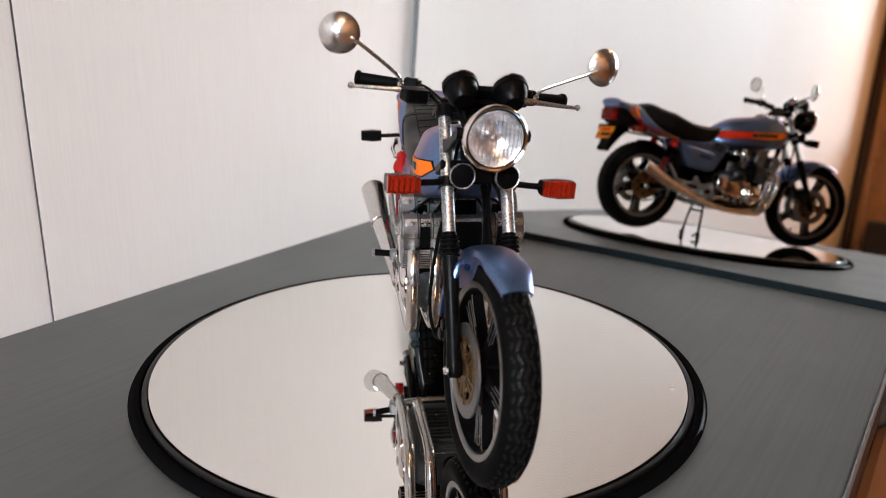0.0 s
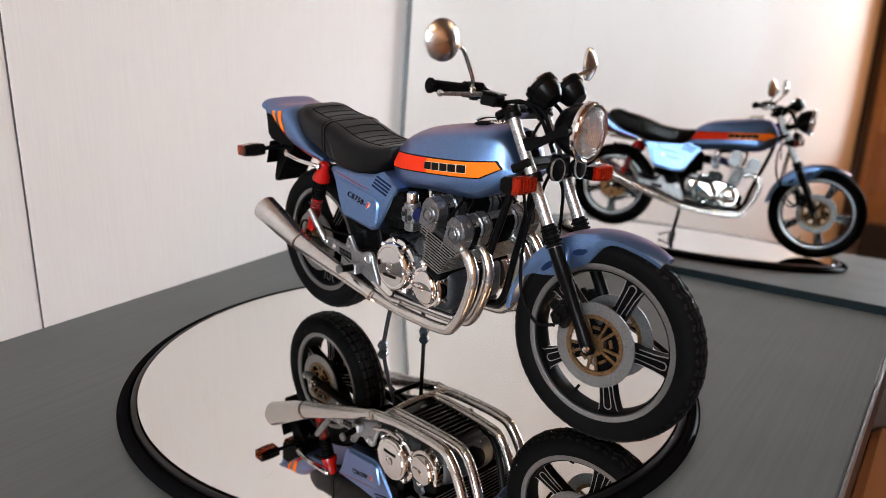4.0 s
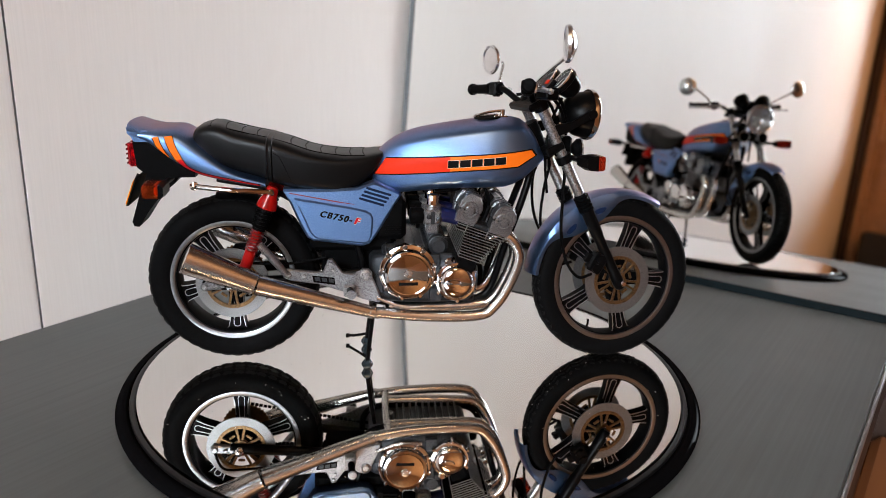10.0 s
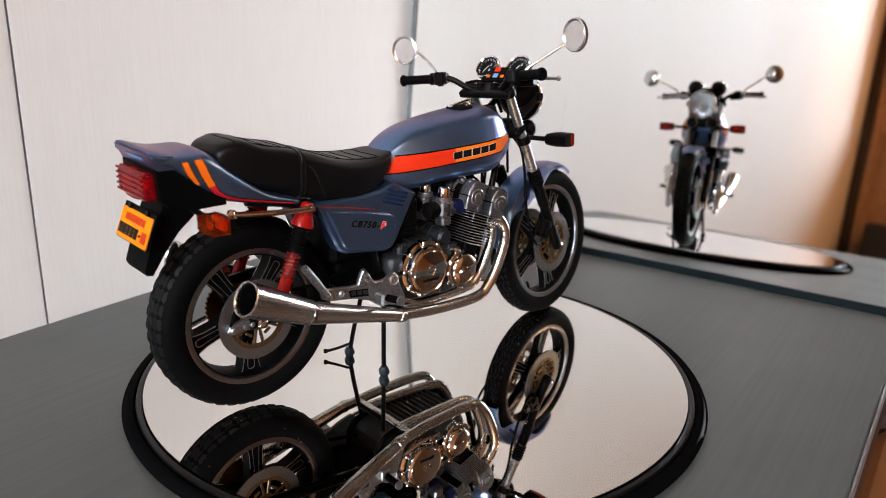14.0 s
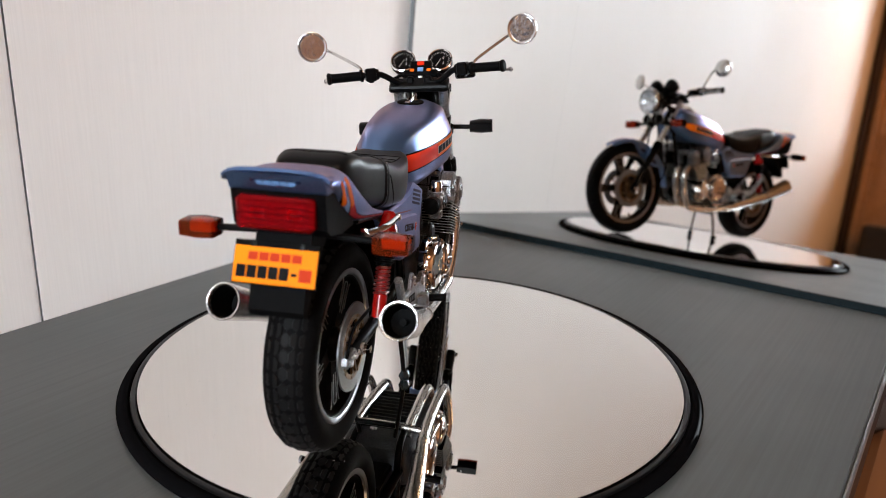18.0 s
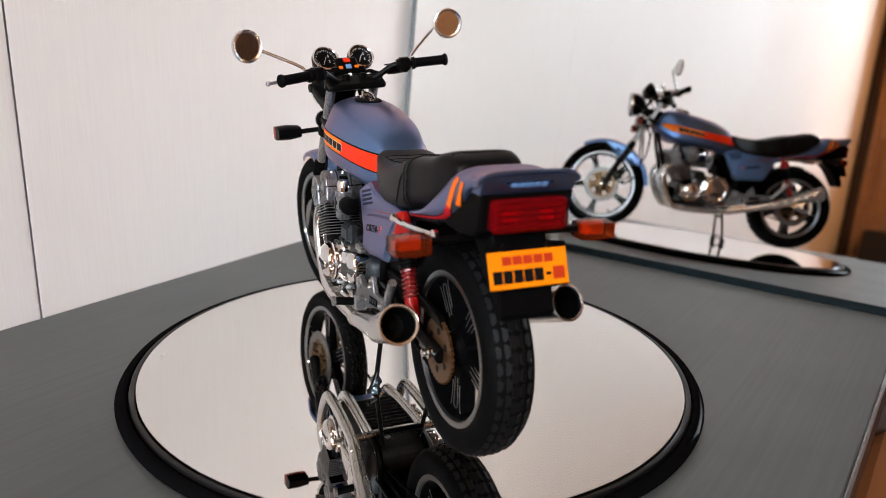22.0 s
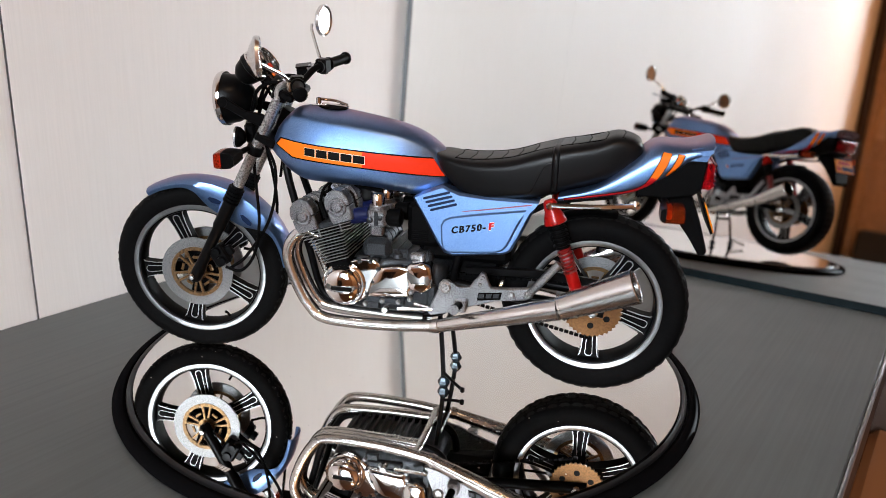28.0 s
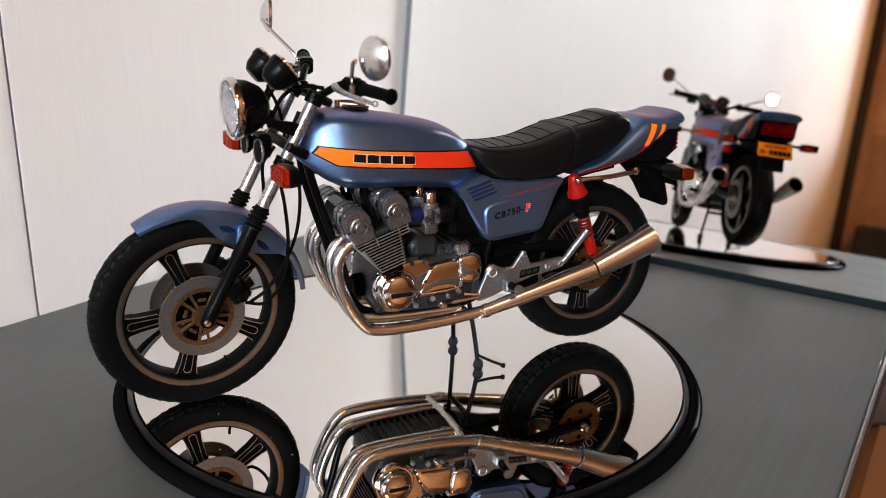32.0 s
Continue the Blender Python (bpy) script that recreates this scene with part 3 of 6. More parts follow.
    m = Matrix.Translation((cx, 0, cz)) @ Matrix.Rotation(-radians(phase + 72 * 2 + 36), 4, "Y")
    tube(g, [(rim - 1.8, 0, 0), (rim - 3.4, 0.3, 0), (rim - 4.6, 1.3, 0)], 0.42, 8, 3, m=m)
    part("tyre_valve", g, SATIN, w, at=at)
    for s, radius, look_ in discs:
        y = s * (h + 1.15)
        if look_ == "rotor":
            g = Geo()
            lathe(g, [(radius, y - 0.25), (radius, y + 0.25), (radius * 0.71, y + 0.25), (radius * 0.71, y - 0.25), (radius, y - 0.25)], 64, ax, False)
            part("brake_disc", g, ROTOR, w, "silver brake disc", at)
            g = Geo()
            q = radius * 0.71
            lathe(g, [(q + 0.25, y - 0.4), (q + 0.25, y + 0.4), (q - 0.9, y + 0.4), (q - 0.9, y - 0.4), (q + 0.25, y - 0.4)], 48, ax, False)
            part("carrier_ring", g, GOLD, w, "gold-painted disc carrier", at)
            g = Geo()
            lathe(g, [(0.5, y - 0.6), (2.9, y - 0.6), (2.9, y + 0.6), (0.5, y + 0.6)], 24, ax)
            part("carrier_hub", g, GOLD, w, at=at)
            for k in range(10):
                g = Geo()
                m = ax @ Matrix.Rotation(2 * math.pi * (k + (0.2 if k % 2 else -0.2)) / 10, 4, "Z")
                box(g, 2.4, q - 0.6, -0.38, 0.38, y - 0.35, y + 0.35, 0.08, m)
                part("carrier_arm", g, GOLD, w, at=at)
            for k in range(5):
                g = Geo()
                m = ax @ Matrix.Rotation(2 * math.pi * (k * 2 + 0.5) / 10, 4, "Z")
                box(g, 4.4, 5.2, -1.1, 1.1, y - 0.3, y + 0.3, 0.08, m)
                part("carrier_bridge", g, GOLD, w, at=at)
            for k in range(10):
                g = Geo()
                m = ax @ Matrix.Rotation(2 * math.pi * k / 10, 4, "Z") @ Matrix.Translation((q - 0.3, 0, y + s * 0.4))
                lathe(g, [(0.01, -0.2), (0.5, -0.2), (0.5, 0.25), (0.01, 0.3)], 8, m)
                part("rivet", g, GOLD, w, at=at)
        else:
            g = Geo()
            teeth = []
            for k in range(72):
                teeth.append(radius + (0.35 if k % 2 else -0.25))
            loft(g, [[(r * math.cos(2 * math.pi * k / 72), r * math.sin(2 * math.pi * k / 72), y + e) for k, r in enumerate(teeth)] for e in (-0.35, 0.35)], True, True, ax)
            part("sprocket", g, BRONZE, w, "bronze-coloured rear sprocket", at)
            # flat black discs laid on the solid sprocket give the dark of its openings
            for k in range(6):
                g = Geo()
                m = ax @ Matrix.Rotation(2 * math.pi * (k + 0.48) / 6, 4, "Z") @ Matrix.Translation((radius * 0.61, 0, y + s * 0.36))
                lathe(g, [(0.01, 0), (0.95, 0), (0.95, 0.06 * s), (0.01, 0.06 * s)], 12, m)
                part("hole_disc", g, INK, w, at=at)
    return w


wheel("front_wheel", 68.0, 28.1, 27.9, 8.4, 21.5, 67, FRONT, ((1, 11.5, "rotor"), (-1, 11.5, "rotor")), "front wheel with black tyre and silver-edged spokes")
wheel("rear_wheel", -57.2, 29.3, 26.8, 12.2, 19.5, -90, BIKE, ((-1, 11.4, "rotor"), (1, 8.2, "sprocket")), "rear wheel with block-tread tyre and silver rim")

g = Geo()
prism(g, [(-67.0, 28.4), (-66.4, 30.0), (-62.4, 30.6), (-58.6, 30.6), (-57.6, 29.2), (-58.6, 27.8), (-62.6, 27.6), (-66.0, 27.2)], -7.4, -9.4, 0.5)
rear_caliper = part("rear_caliper", g, BRACKET, None, "speckled grey rear brake caliper")
for bx, bz, r_ in ((-65.4, 28.7, 1.0), (-62.0, 29.1, 0.7), (-60.0, 29.2, 0.7)):
    g = Geo()
    lathe(g, [(0.01, 0), (r_, 0), (r_, 0.5), (r_ * 0.7, 0.8), (0.01, 0.8)], 14, along_y(bx, -9.35, bz))
    part("caliper_bolt", g, FORKSILVER, rear_caliper)
g = Geo()
tube(g, [(-66.0, -8.6, 29.6), (-63.0, -9.2, 36.0), (-55.0, -9.0, 36.5), (-40.0, -8.6, 36.0), (-28.0, -8.2, 38.0)], 0.45, 8, 5)
part("rear_brake_hose", g, SATIN)

# ---- front fork and steering ----
FX, FZ = math.sin(radians(27.5)), math.cos(radians(27.5))


def fork_at(d):
    """A point of the fork's line d above the axle."""
    return 67.2 - d * FX, 28.1 + d * FZ


for s in (1, -1):
    y = 7.9 * s
    (xa, za), (xb, zb), (xc, zc), (xd, zd) = fork_at(-2.2), fork_at(27.5), fork_at(33.5), fork_at(66.2)
    g = Geo()
    m = axis_frame((xa, y, za), (-FX, 0, FZ))
    lathe(g, [(0.01, 0), (1.3, 0), (1.9, 0.8), (2.0, 4), (1.75, 7), (1.75, 20), (2.05, 21), (2.05, 29.7), (0.01, 29.7)], 20, m)
    leg = part("fork_leg", g, BLACK, None, "glossy black lower fork leg", FRONT)
    g = Geo()
    m = axis_frame((xb, y, zb), (-FX, 0, FZ))
    prof = [(0.01, 0)]
    for k in range(5):
        prof += [(2.5, 0.2 + k * 1.15), (2.5, 0.6 + k * 1.15), (2.0, 0.8 + k * 1.15), (2.0, 1.15 + k * 1.15)]
    lathe(g, prof + [(1.8, 6.2), (0.01, 6.2)], 20, m)
    part("fork_boot", g, SATIN, leg, "ribbed black rubber boot", FRONT)
    g = Geo()
    tube(g, [(xb, y, zb), (xd, y, zd)], 1.62, 20, 1)
    part("fork_tube", g, FORKSILVER, leg, "flaky silver-painted fork tube", FRONT)
    g = Geo()
    lathe(g, [(0.01, 0), (0.95, 0), (1.0, 0.5), (0.7, 1.0), (0.01, 1.05)], 12, along_y(68.0, y + s * 1.9, 28.1, s))
    part("axle_nut", g, CHROME, leg, "chrome axle end", FRONT)
    # caliper behind the leg
    g = Geo()
    m = Matrix.Translation((59.3, y - s * 0.4, 35.0)) @ Matrix.Rotation(radians(30), 4, "Y")
    box(g, -3.0, 2.6, -1.6, 1.6, -3.4, 3.4, 0.7, m)
    for q in (-1.7, 1.7):
        lathe(g, [(0.01, 0), (1.5, 0), (1.4, 0.9), (0.01, 1.0)], 16, m @ axis_frame((-0.3, s * 1.6, q), (0, s, 0)))
    box(g, -5.0, -2.4, -0.8, 0.8, -1.6, 1.6, 0.4, m)
    part("brake_caliper", g, BLACK, leg, at=FRONT)
    g = Geo()
    tube(g, [(57.2, y + s * 0.6, 31.5), (52.0, y + s * 1.6, 31.0), (47.2, y + s * 2.2, 37.0), (45.3, y + s * 1.6, 47.0), (45.8, y + s * 0.6, 58.0), (46.5, y * 0.8, 66.0), (44.0, y * 0.5, 71.0)], 0.5, 8, 6)
    part("brake_hose", g, SATIN, leg, at=FRONT)
    # indicator
    g = Geo()
    xs, zs = 49.6, 69.6
    tube(g, [(46.6, s * 8.2, 70.0), (47.8, s * 12, 69.8), (48.2, s * 17, zs)], 0.85, 10, 3)
    lathe(g, [(0.01, -1.3), (2.5, -1.3), (2.5, 1.3), (0.01, 1.3)], 16, axis_frame((fork_at(46.5)[0], y, fork_at(46.5)[1]), (-FX, 0, FZ)))
    ind = part("front_indicator", g, BLACK, None, "black-bodied indicator with an amber lens", FRONT)
    g = Geo()
    ring = lambda x, e: [(x, s * 16.2 + 0, zs + 2.0 * e), (x, s * 20.0, zs + 2.5 * e), (x, s * 24.3, zs + 2.3 * e), (x, s * 24.3, zs - 2.3 * e), (x, s * 20.0, zs - 2.5 * e), (x, s * 16.2, zs - 2.0 * e)]
    loft(g, [ring(46.6, 0.55), ring(47.6, 0.9), ring(50.2, 1.0)])
    part("indicator_body", g, BLACK, ind, at=FRONT)
    g = Geo()
    loft(g, [ring(50.25, 0.97), ring(51.6, 0.95), ring(52.3, 0.8)])
    part("lens", g, FRONTLENS, ind, "red-amber lens", FRONT)
    for k in range(5):
        g = Geo()
        ya, yb = sorted((s * (17.2 + 1.4 * k), s * (17.75 + 1.4 * k)))
        box(g, 52.1, 52.5, ya, yb, zs - 1.8, zs + 1.8, 0.1)
        part("lens_rib", g, FRONTLENS, ind, "", FRONT)
    # red block inside imitates the glow of light in the lens
    g = Geo()
    ya, yb = sorted((s * 17.4, s * 23.2))
    box(g, 50.0, 50.9, ya, yb, zs - 1.6, zs + 1.6, 0.2)
    part("lens_glow_block", g, FLATRED, ind, "", FRONT)
    # headlamp arm, horn
    g = Geo()
    prism(g, [(55.4, 84.0), (54.9, 82.0), (52.4, 81.0), (46.0, 77.4), (43.0, 76.4), (41.0, 79.4), (43.0, 80.2), (47.6, 80.9), (53.6, 84.6)], s * 8.2, s * 9.0, 0.25)
    lathe(g, [(0.01, -0.6), (1.5, -0.6), (1.5, 0.7), (0.01, 0.7)], 16, along_y(54.2, s * 8.6, 83.2, s))
    part("headlamp_bracket", g, BLACK, None, at=FRONT)
    g = Geo()
    hm = axis_frame((51.2, s * 5.8, 72.4), (0.98, s * 0.05, 0.05))
    lathe(g, [(0.01, -2.2), (1.6, -2.0), (3.0, -0.4), (3.1, 0.6), (2.5, 0.7), (0.01, 0.9)], 28, hm)
    horn = part("horn", g, SATIN, None, "round black horn with a bright rim", FRONT)
    g = Geo()
    lathe(g, [(2.95, 0.5), (3.2, 0.3), (3.25, 0.75), (3.1, 0.9), (2.95, 0.8), (2.95, 0.5)], 32, hm, False)
    part("horn_rim", g, FORKSILVER, horn, at=FRONT)
    # instrument
    gm = pitch_frame((45.3, s * 6.5, 93.0), (-0.78, 0, 0.62)) @ Matrix.Scale(0.91, 4)
    g = Geo()
    lathe(g, [(0.01, -5.4), (2.6, -5.2), (3.9, -3.6), (4.6, -0.6), (4.95, -0.4), (4.95, 1.4), (4.5, 1.6), (4.4, 1.0), (0.01, 1.0)], 24, gm)
    gauge = part("instrument", g, BLACK, None, "round black instrument with white marks", FRONT)
    g = Geo()
    lathe(g, [(4.35, 1.05), (4.95, 1.2), (4.95, 1.75), (4.6, 1.95), (4.35, 1.7), (4.35, 1.05)], 32, gm, False)
    part("bezel", g, CHROME, gauge, at=FRONT)
    g = Geo()
    for k in range(22):
        m = gm @ Matrix.Rotation(radians(-220 + 260 * k / 21), 4, "Z")
        box(g, -0.05, 0.05, 3.45 if k % 2 else 3.1, 3.85, 1.02, 1.1, 0, m)
    m = gm @ Matrix.Rotation(radians(60), 4, "Z")
    box(g, -0.07, 0.07, -0.8, 2.9, 1.12, 1.22, 0, m)
    for q in (-1.5, -0.9, 0.8, 1.4):
        box(g, q - 0.16, q + 0.16, -1.5, -1.1, 1.02, 1.1, 0, gm)
    part("dial_marks", g, WHITE, gauge, at=FRONT)
    # bar half with grip, switch, lever and mirror
    g = Geo()
    tube(g, [(36.0, s * 2.2, 87.6), (35.6, s * 5.6, 87.4), (34.4, s * 7.8, 88.2), (31.8, s * 12.0, 91.1), (30.0, s * 15.5, 91.5), (25.6, s * 29.0, 91.3 if s > 0 else 91.9)], 1.0, 12, 5)
    bar = part("handlebar", g, BLACK, None, "black tubular handlebar half", HANDLE)
    gx = lambda y_: (30.0 + (25.6 - 30.0) * (y_ - 15.5) / 13.5, s * y_, 91.5 + ((91.3 if s > 0 else 91.9) - 91.5) * (y_ - 15.5) / 13.5)
    way = Vector(gx(29)) - Vector(gx(16))
    g = Geo()
    prof = [(0.01, 0), (2.1, 0), (2.1, 0.8), (1.55, 1.0)]
    for k in range(8):
        prof += [(1.6, 1.4 + k * 1.1), (1.53, 1.9 + k * 1.1)]
    lathe(g, prof + [(1.6, 10.6), (2.0, 10.9), (2.0, 11.6), (1.5, 12.0), (0.01, 12.1)], 18, axis_frame(gx(18.2), way))
    part("grip", g, SATIN, bar, "ribbed black rubber grip", HANDLE)
    g = Geo()
    m = axis_frame(gx(15.6), way)
    box(g, -1.9, 1.9, -2.1, 2.2, -1.9, 1.9, 0.5, m)
    box(g, -1.2, 1.0, -2.6, -2.0, -0.8, 0.9, 0.2, m)
    lathe(g, [(0.01, -2.6), (1.8, -2.6), (1.8, -1.8), (0.01, -1.8)], 14, m)
    part("switch_box", g, BLACK, bar, at=HANDLE)
    if s < 0:
        g = Geo()
        m = Matrix.Translation((36.0, -15.8, 89.4)) @ Matrix.Rotation(radians(14), 4, "Z") @ Matrix.Rotation(radians(6), 4, "Y")
        box(g, -2.2, 2.4, -3.2, 3.2, -1.4, 1.7, 0.5, m)
        box(g, -2.4, 2.6, -3.4, 3.4, 1.7, 2.2, 0.2, m)
        part("fluid_reservoir", g, BLACK, bar, "black box-shaped brake fluid reservoir", HANDLE)
    g = Geo()
    tube(g, [(33.6, s * 13.0, 91.0), (34.4, s * 16.5, 90.9), (33.8, s * 22.5, 90.6), (31.4, s * 31.0, 90.2)], [1.0, 0.85, 0.6, 0.5], 10, 4)
    lathe(g, [(0.01, -0.9), (0.65, -0.6), (0.9, 0), (0.65, 0.6), (0.01, 0.9)], 12, Matrix.Translation((31.2, s * 31.4, 90.3)))
    part("lever", g, FORKSILVER, bar, "silver lever with a ball end", HANDLE)
    g = Geo()
    tube(g, [(31.2, s * 18.6, 90.0), (31.5, s * 18.9, 92.6), (32.6, s * 20.6, 94.6), (36.6, s * 29.6, 99.4 if s > 0 else 100.2), (37.3, s * 32.6, 100.8 if s > 0 else 101.8)], 0.52, 10, 5)
    lathe(g, [(0.01, -1), (1.0, -1), (1.0, 0.6), (0.7, 1.0), (0.01, 1.0)], 12, Matrix.Translation((31.2, s * 18.6, 91.4)))
    part("rear_view_mirror", g, STEEL, bar, "round chrome rear-view mirror on a thin stem", HANDLE)
    mm = axis_frame((34.2, s * 35.7, 101.8 if s > 0 else 102.9), (1, s * 0.26, 0.01)) @ Matrix.Scale(0.98, 4)
    g = Geo()
    lathe(g, [(4.15, -0.30), (4.4, -0.42), (4.85, -0.85), (5.1, -0.75), (5.2, 0.2), (4.75, 0.7), (2.8, 1.75), (1.2, 2.35), (0.01, 2.5)], 40, mm, False)
    part("mirror_shell", g, SHELL, bar, "chrome mirror shell", HANDLE)
    g = Geo()
    lathe(g, [(0.01, -0.40), (4.1, -0.40), (4.16, -0.3), (0.01, -0.2)], 40, mm)
    part("mirror_glass", g, FOIL, bar, "silver foil mirror disc", HANDLE)

g = Geo()
(xt, zt), (xl, zl) = fork_at(65.2), fork_at(50.5)
box(g, -3.0, 3.4, -10.2, 10.2, -1.2, 1.2, 0.6, pitch_frame((xt - 1.5, 0, zt), (-FX, 0, FZ)))
for s in (1, -1):
    lathe(g, [(0.01, -1.6), (2.4, -1.6), (2.4, 1.6), (0.01, 1.8)], 18, axis_frame((xt, 7.9 * s, zt), (-FX, 0, FZ)))
    box(g, -1.4, 1.4, 3.0 * s - 1.2, 3.0 * s + 1.2, 0, 3.0, 0.5, Matrix.Translation((xt - 1.0, 0, zt)))
part("top_yoke", g, BLACK, None, at=FRONT)
g = Geo()
box(g, -4.0, 2.4, -9.8, 9.8, -1.3, 1.3, 0.5, pitch_frame((xl - 1.0, 0, zl), (-FX, 0, FZ)))
box(g, 47.0, 50.5, -3.0, 3.0, 70.0, 76.0, 0.8)
part("lower_yoke", g, BLACK, None, at=FRONT)
g = Geo()
box(g, -2.6, 2.6, -3.9, 3.9, -1.2, 0.6, 0.5, pitch_frame((41.8, 0, 91.6), (-0.78, 0, 0.62)))
box(g, -3.4, -0.6, -6.4, 6.4, -2.2, 0.2, 0.6, pitch_frame((41.8, 0, 91.6), (-0.78, 0, 0.62)))
box(g, -5.6, -3.2, -4.6, 4.6, -2.6, -0.4, 0.6, pitch_frame((41.8, 0, 91.6), (-0.78, 0, 0.62)))
panel = part("warning_lamp_panel", g, BLACK, None, "black panel of small coloured warning lamps", FRONT)
pm = pitch_frame((41.8, 0, 91.6), (-0.78, 0, 0.62))
for nm, dims, mat in (("red_lamp", (0.4, 2.0, -1.2, 1.2), DRED), ("blue_lamp", (-2.1, -0.5, -1.0, 1.0), LIGHTBLUE), ("amber_lamp", (-2.1, -1.0, 2.2, 3.6), ORANGE), ("amber_lamp", (-2.1, -1.0, -3.6, -2.2), ORANGE), ("ignition_lock", (-4.4, -3.0, -0.7, 0.7), WHITE)):
    g = Geo()
    box(g, *dims, 0.4 if nm != "ignition_lock" else -0.8, 0.85 if nm != "ignition_lock" else -0.3, 0.15, pm)
    part(nm, g, mat, panel, at=FRONT)
# headlamp
hm = pitch_frame((56.0, 0, 82.7), (0.995, 0, -0.06)) @ Matrix.Scale(1.1, 4)
g = Geo()
lathe(g, [(0.01, -8.2), (2.6, -7.8), (4.8, -6.2), (6.3, -3.4), (6.9, 0.0), (6.9, 0.6), (6.2, 0.6), (6.2, 0.0)], 44, hm, False)
lamp_ = part("headlamp", g, BLACK, None, "round headlamp with a chrome ring and ribbed glass", FRONT)
g = Geo()
lathe(g, [(6.6, 0.2), (7.3, -0.4), (7.45, 0.5), (7.25, 1.2), (6.9, 1.5), (6.55, 1.3), (6.6, 0.2)], 56, hm, False)
part("chrome_ring", g, CHROME, lamp_, at=FRONT)
g = Geo()
lathe(g, [(6.25, 0.9), (5.6, 0.5), (4.6, -0.8), (2.6, -2.4), (0.8, -3.0), (0.01, -3.0)], 44, hm, False)
part("reflector", g, REFLECTOR, lamp_, at=FRONT)
g = Geo()
lathe(g, [(0.01, -3.0), (0.9, -2.9), (0.9, -0.6), (0.5, -0.2), (0.01, 0.0)], 16, hm)
part("bulb_cap", g, STEEL, lamp_, at=FRONT)
g = Geo()
lathe(g, [(6.25, 0.8), (6.2, 1.4), (5.0, 1.75), (3.0, 2.0), (0.01, 2.1), (0.01, 1.7), (3.0, 1.6), (5.0, 1.35), (5.9, 0.9), (6.25, 0.8)], 48, hm, False)
glass = part("lamp_glass", g, GLASS, lamp_, "clear ribbed headlamp glass", FRONT)
glass.visible_shadow = False
for k in range(-5, 6):
    g = Geo()
    w_ = math.sqrt(max(5.3 ** 2 - (k * 0.95) ** 2, 0.1)) * 0.95
    tube(g, [(-w_, k * 0.95, 1.2), (0, k * 0.95, 1.55), (w_, k * 0.95, 1.2)], 0.08, 6, 4, m=hm)
    part("glass_rib", g, CAST, lamp_, at=FRONT)
for k in (-3, -1, 1, 3):
    g = Geo()
    w_ = math.sqrt(max(5.3 ** 2 - (k * 1.3) ** 2, 0.1)) * 0.95
    tube(g, [(k * 1.3, -w_, 1.15), (k * 1.3, 0, 1.5), (k * 1.3, w_, 1.15)], 0.07, 6, 4, m=hm)
    part("glass_rib", g, CAST, lamp_, at=FRONT)
g = Geo()
for k in range(48):
    lathe(g, [(0.01, 0), (0.26, 0.05), (0.2, 0.3), (0.01, 0.36)], 6, hm @ Matrix.Rotation(radians(7.5 * k), 4, "Z") @ Matrix.Translation((5.75, 0, 1.05)))
tagged(part("glass_border", g, STEEL, lamp_, "beaded edge of the glass", FRONT), kind="stuff")
# wires behind the lamp
g = Geo()
for s, q in ((1, 0.0), (-1, 1.0), (-1, -1.5)):
    tube(g, [(48, s * 3.0, 78 + q), (45, s * 5.0, 86 + q), (40, s * 6.4, 89.0), (34.6, s * 8.2, 88.6)], 0.55, 8, 5)
tube(g, [(44, 4.0, 71), (40.5, 5.5, 62), (42.5, 7.5, 48), (50.0, 9.0, 36), (56, 8.0, 31)], 0.5, 8, 6)
tube(g, [(46, -3.0, 88), (42, -4.5, 80), (40.5, -5.0, 70), (42, -4.0, 58)], 0.45, 8, 6)
part("wiring", g, SATIN, None, "black cables and hoses", FRONT)

# ---- front mudguard ----


def guard(geo, cx, cz, a0, a1, crown, half, drop, n=28, thick=0.5):
    rings = []
    for i in range(n + 1):
        t = i / n
        a = radians(a0 + (a1 - a0) * t)
        d, w = drop(a0 + (a1 - a0) * t), half * (1 - 0.55 * max(0, t - 0.86) / 0.14 * 0.6)
        tuck = 1.0 - 0.022 * d
        out = [(-w * tuck, -d), (-w * (0.55 + 0.45 * tuck), -d * 0.62 - 0.4), (-w * 1.0, -d * 0.3 - 0.6), (-w * 0.86, -0.75), (-w * 0.5, -0.15), (0, 0.1), (w * 0.5, -0.15), (w * 0.86, -0.75), (w * 1.0, -d * 0.3 - 0.6), (w * (0.55 + 0.45 * tuck), -d * 0.62 - 0.4), (w * tuck, -d)]
        inn = [(y * 0.93, r - thick if abs(y) < w * 0.9 else r) for y, r in reversed(out)]
        rings.append([(cx + (crown + r) * math.cos(a), y, cz + (crown + r) * math.sin(a)) for y, r in out + inn])
    return loft(geo, rings)


g = Geo()
guard(g, 67.8, 28.0, 174, 59, 30.4, 5.4, lambda a: 2.4 + 6.6 * math.exp(-((a - 119) / 25) ** 4))
fender = part("front_mudguard", g, PAINT, None, "metallic blue front mudguard", FRONT)
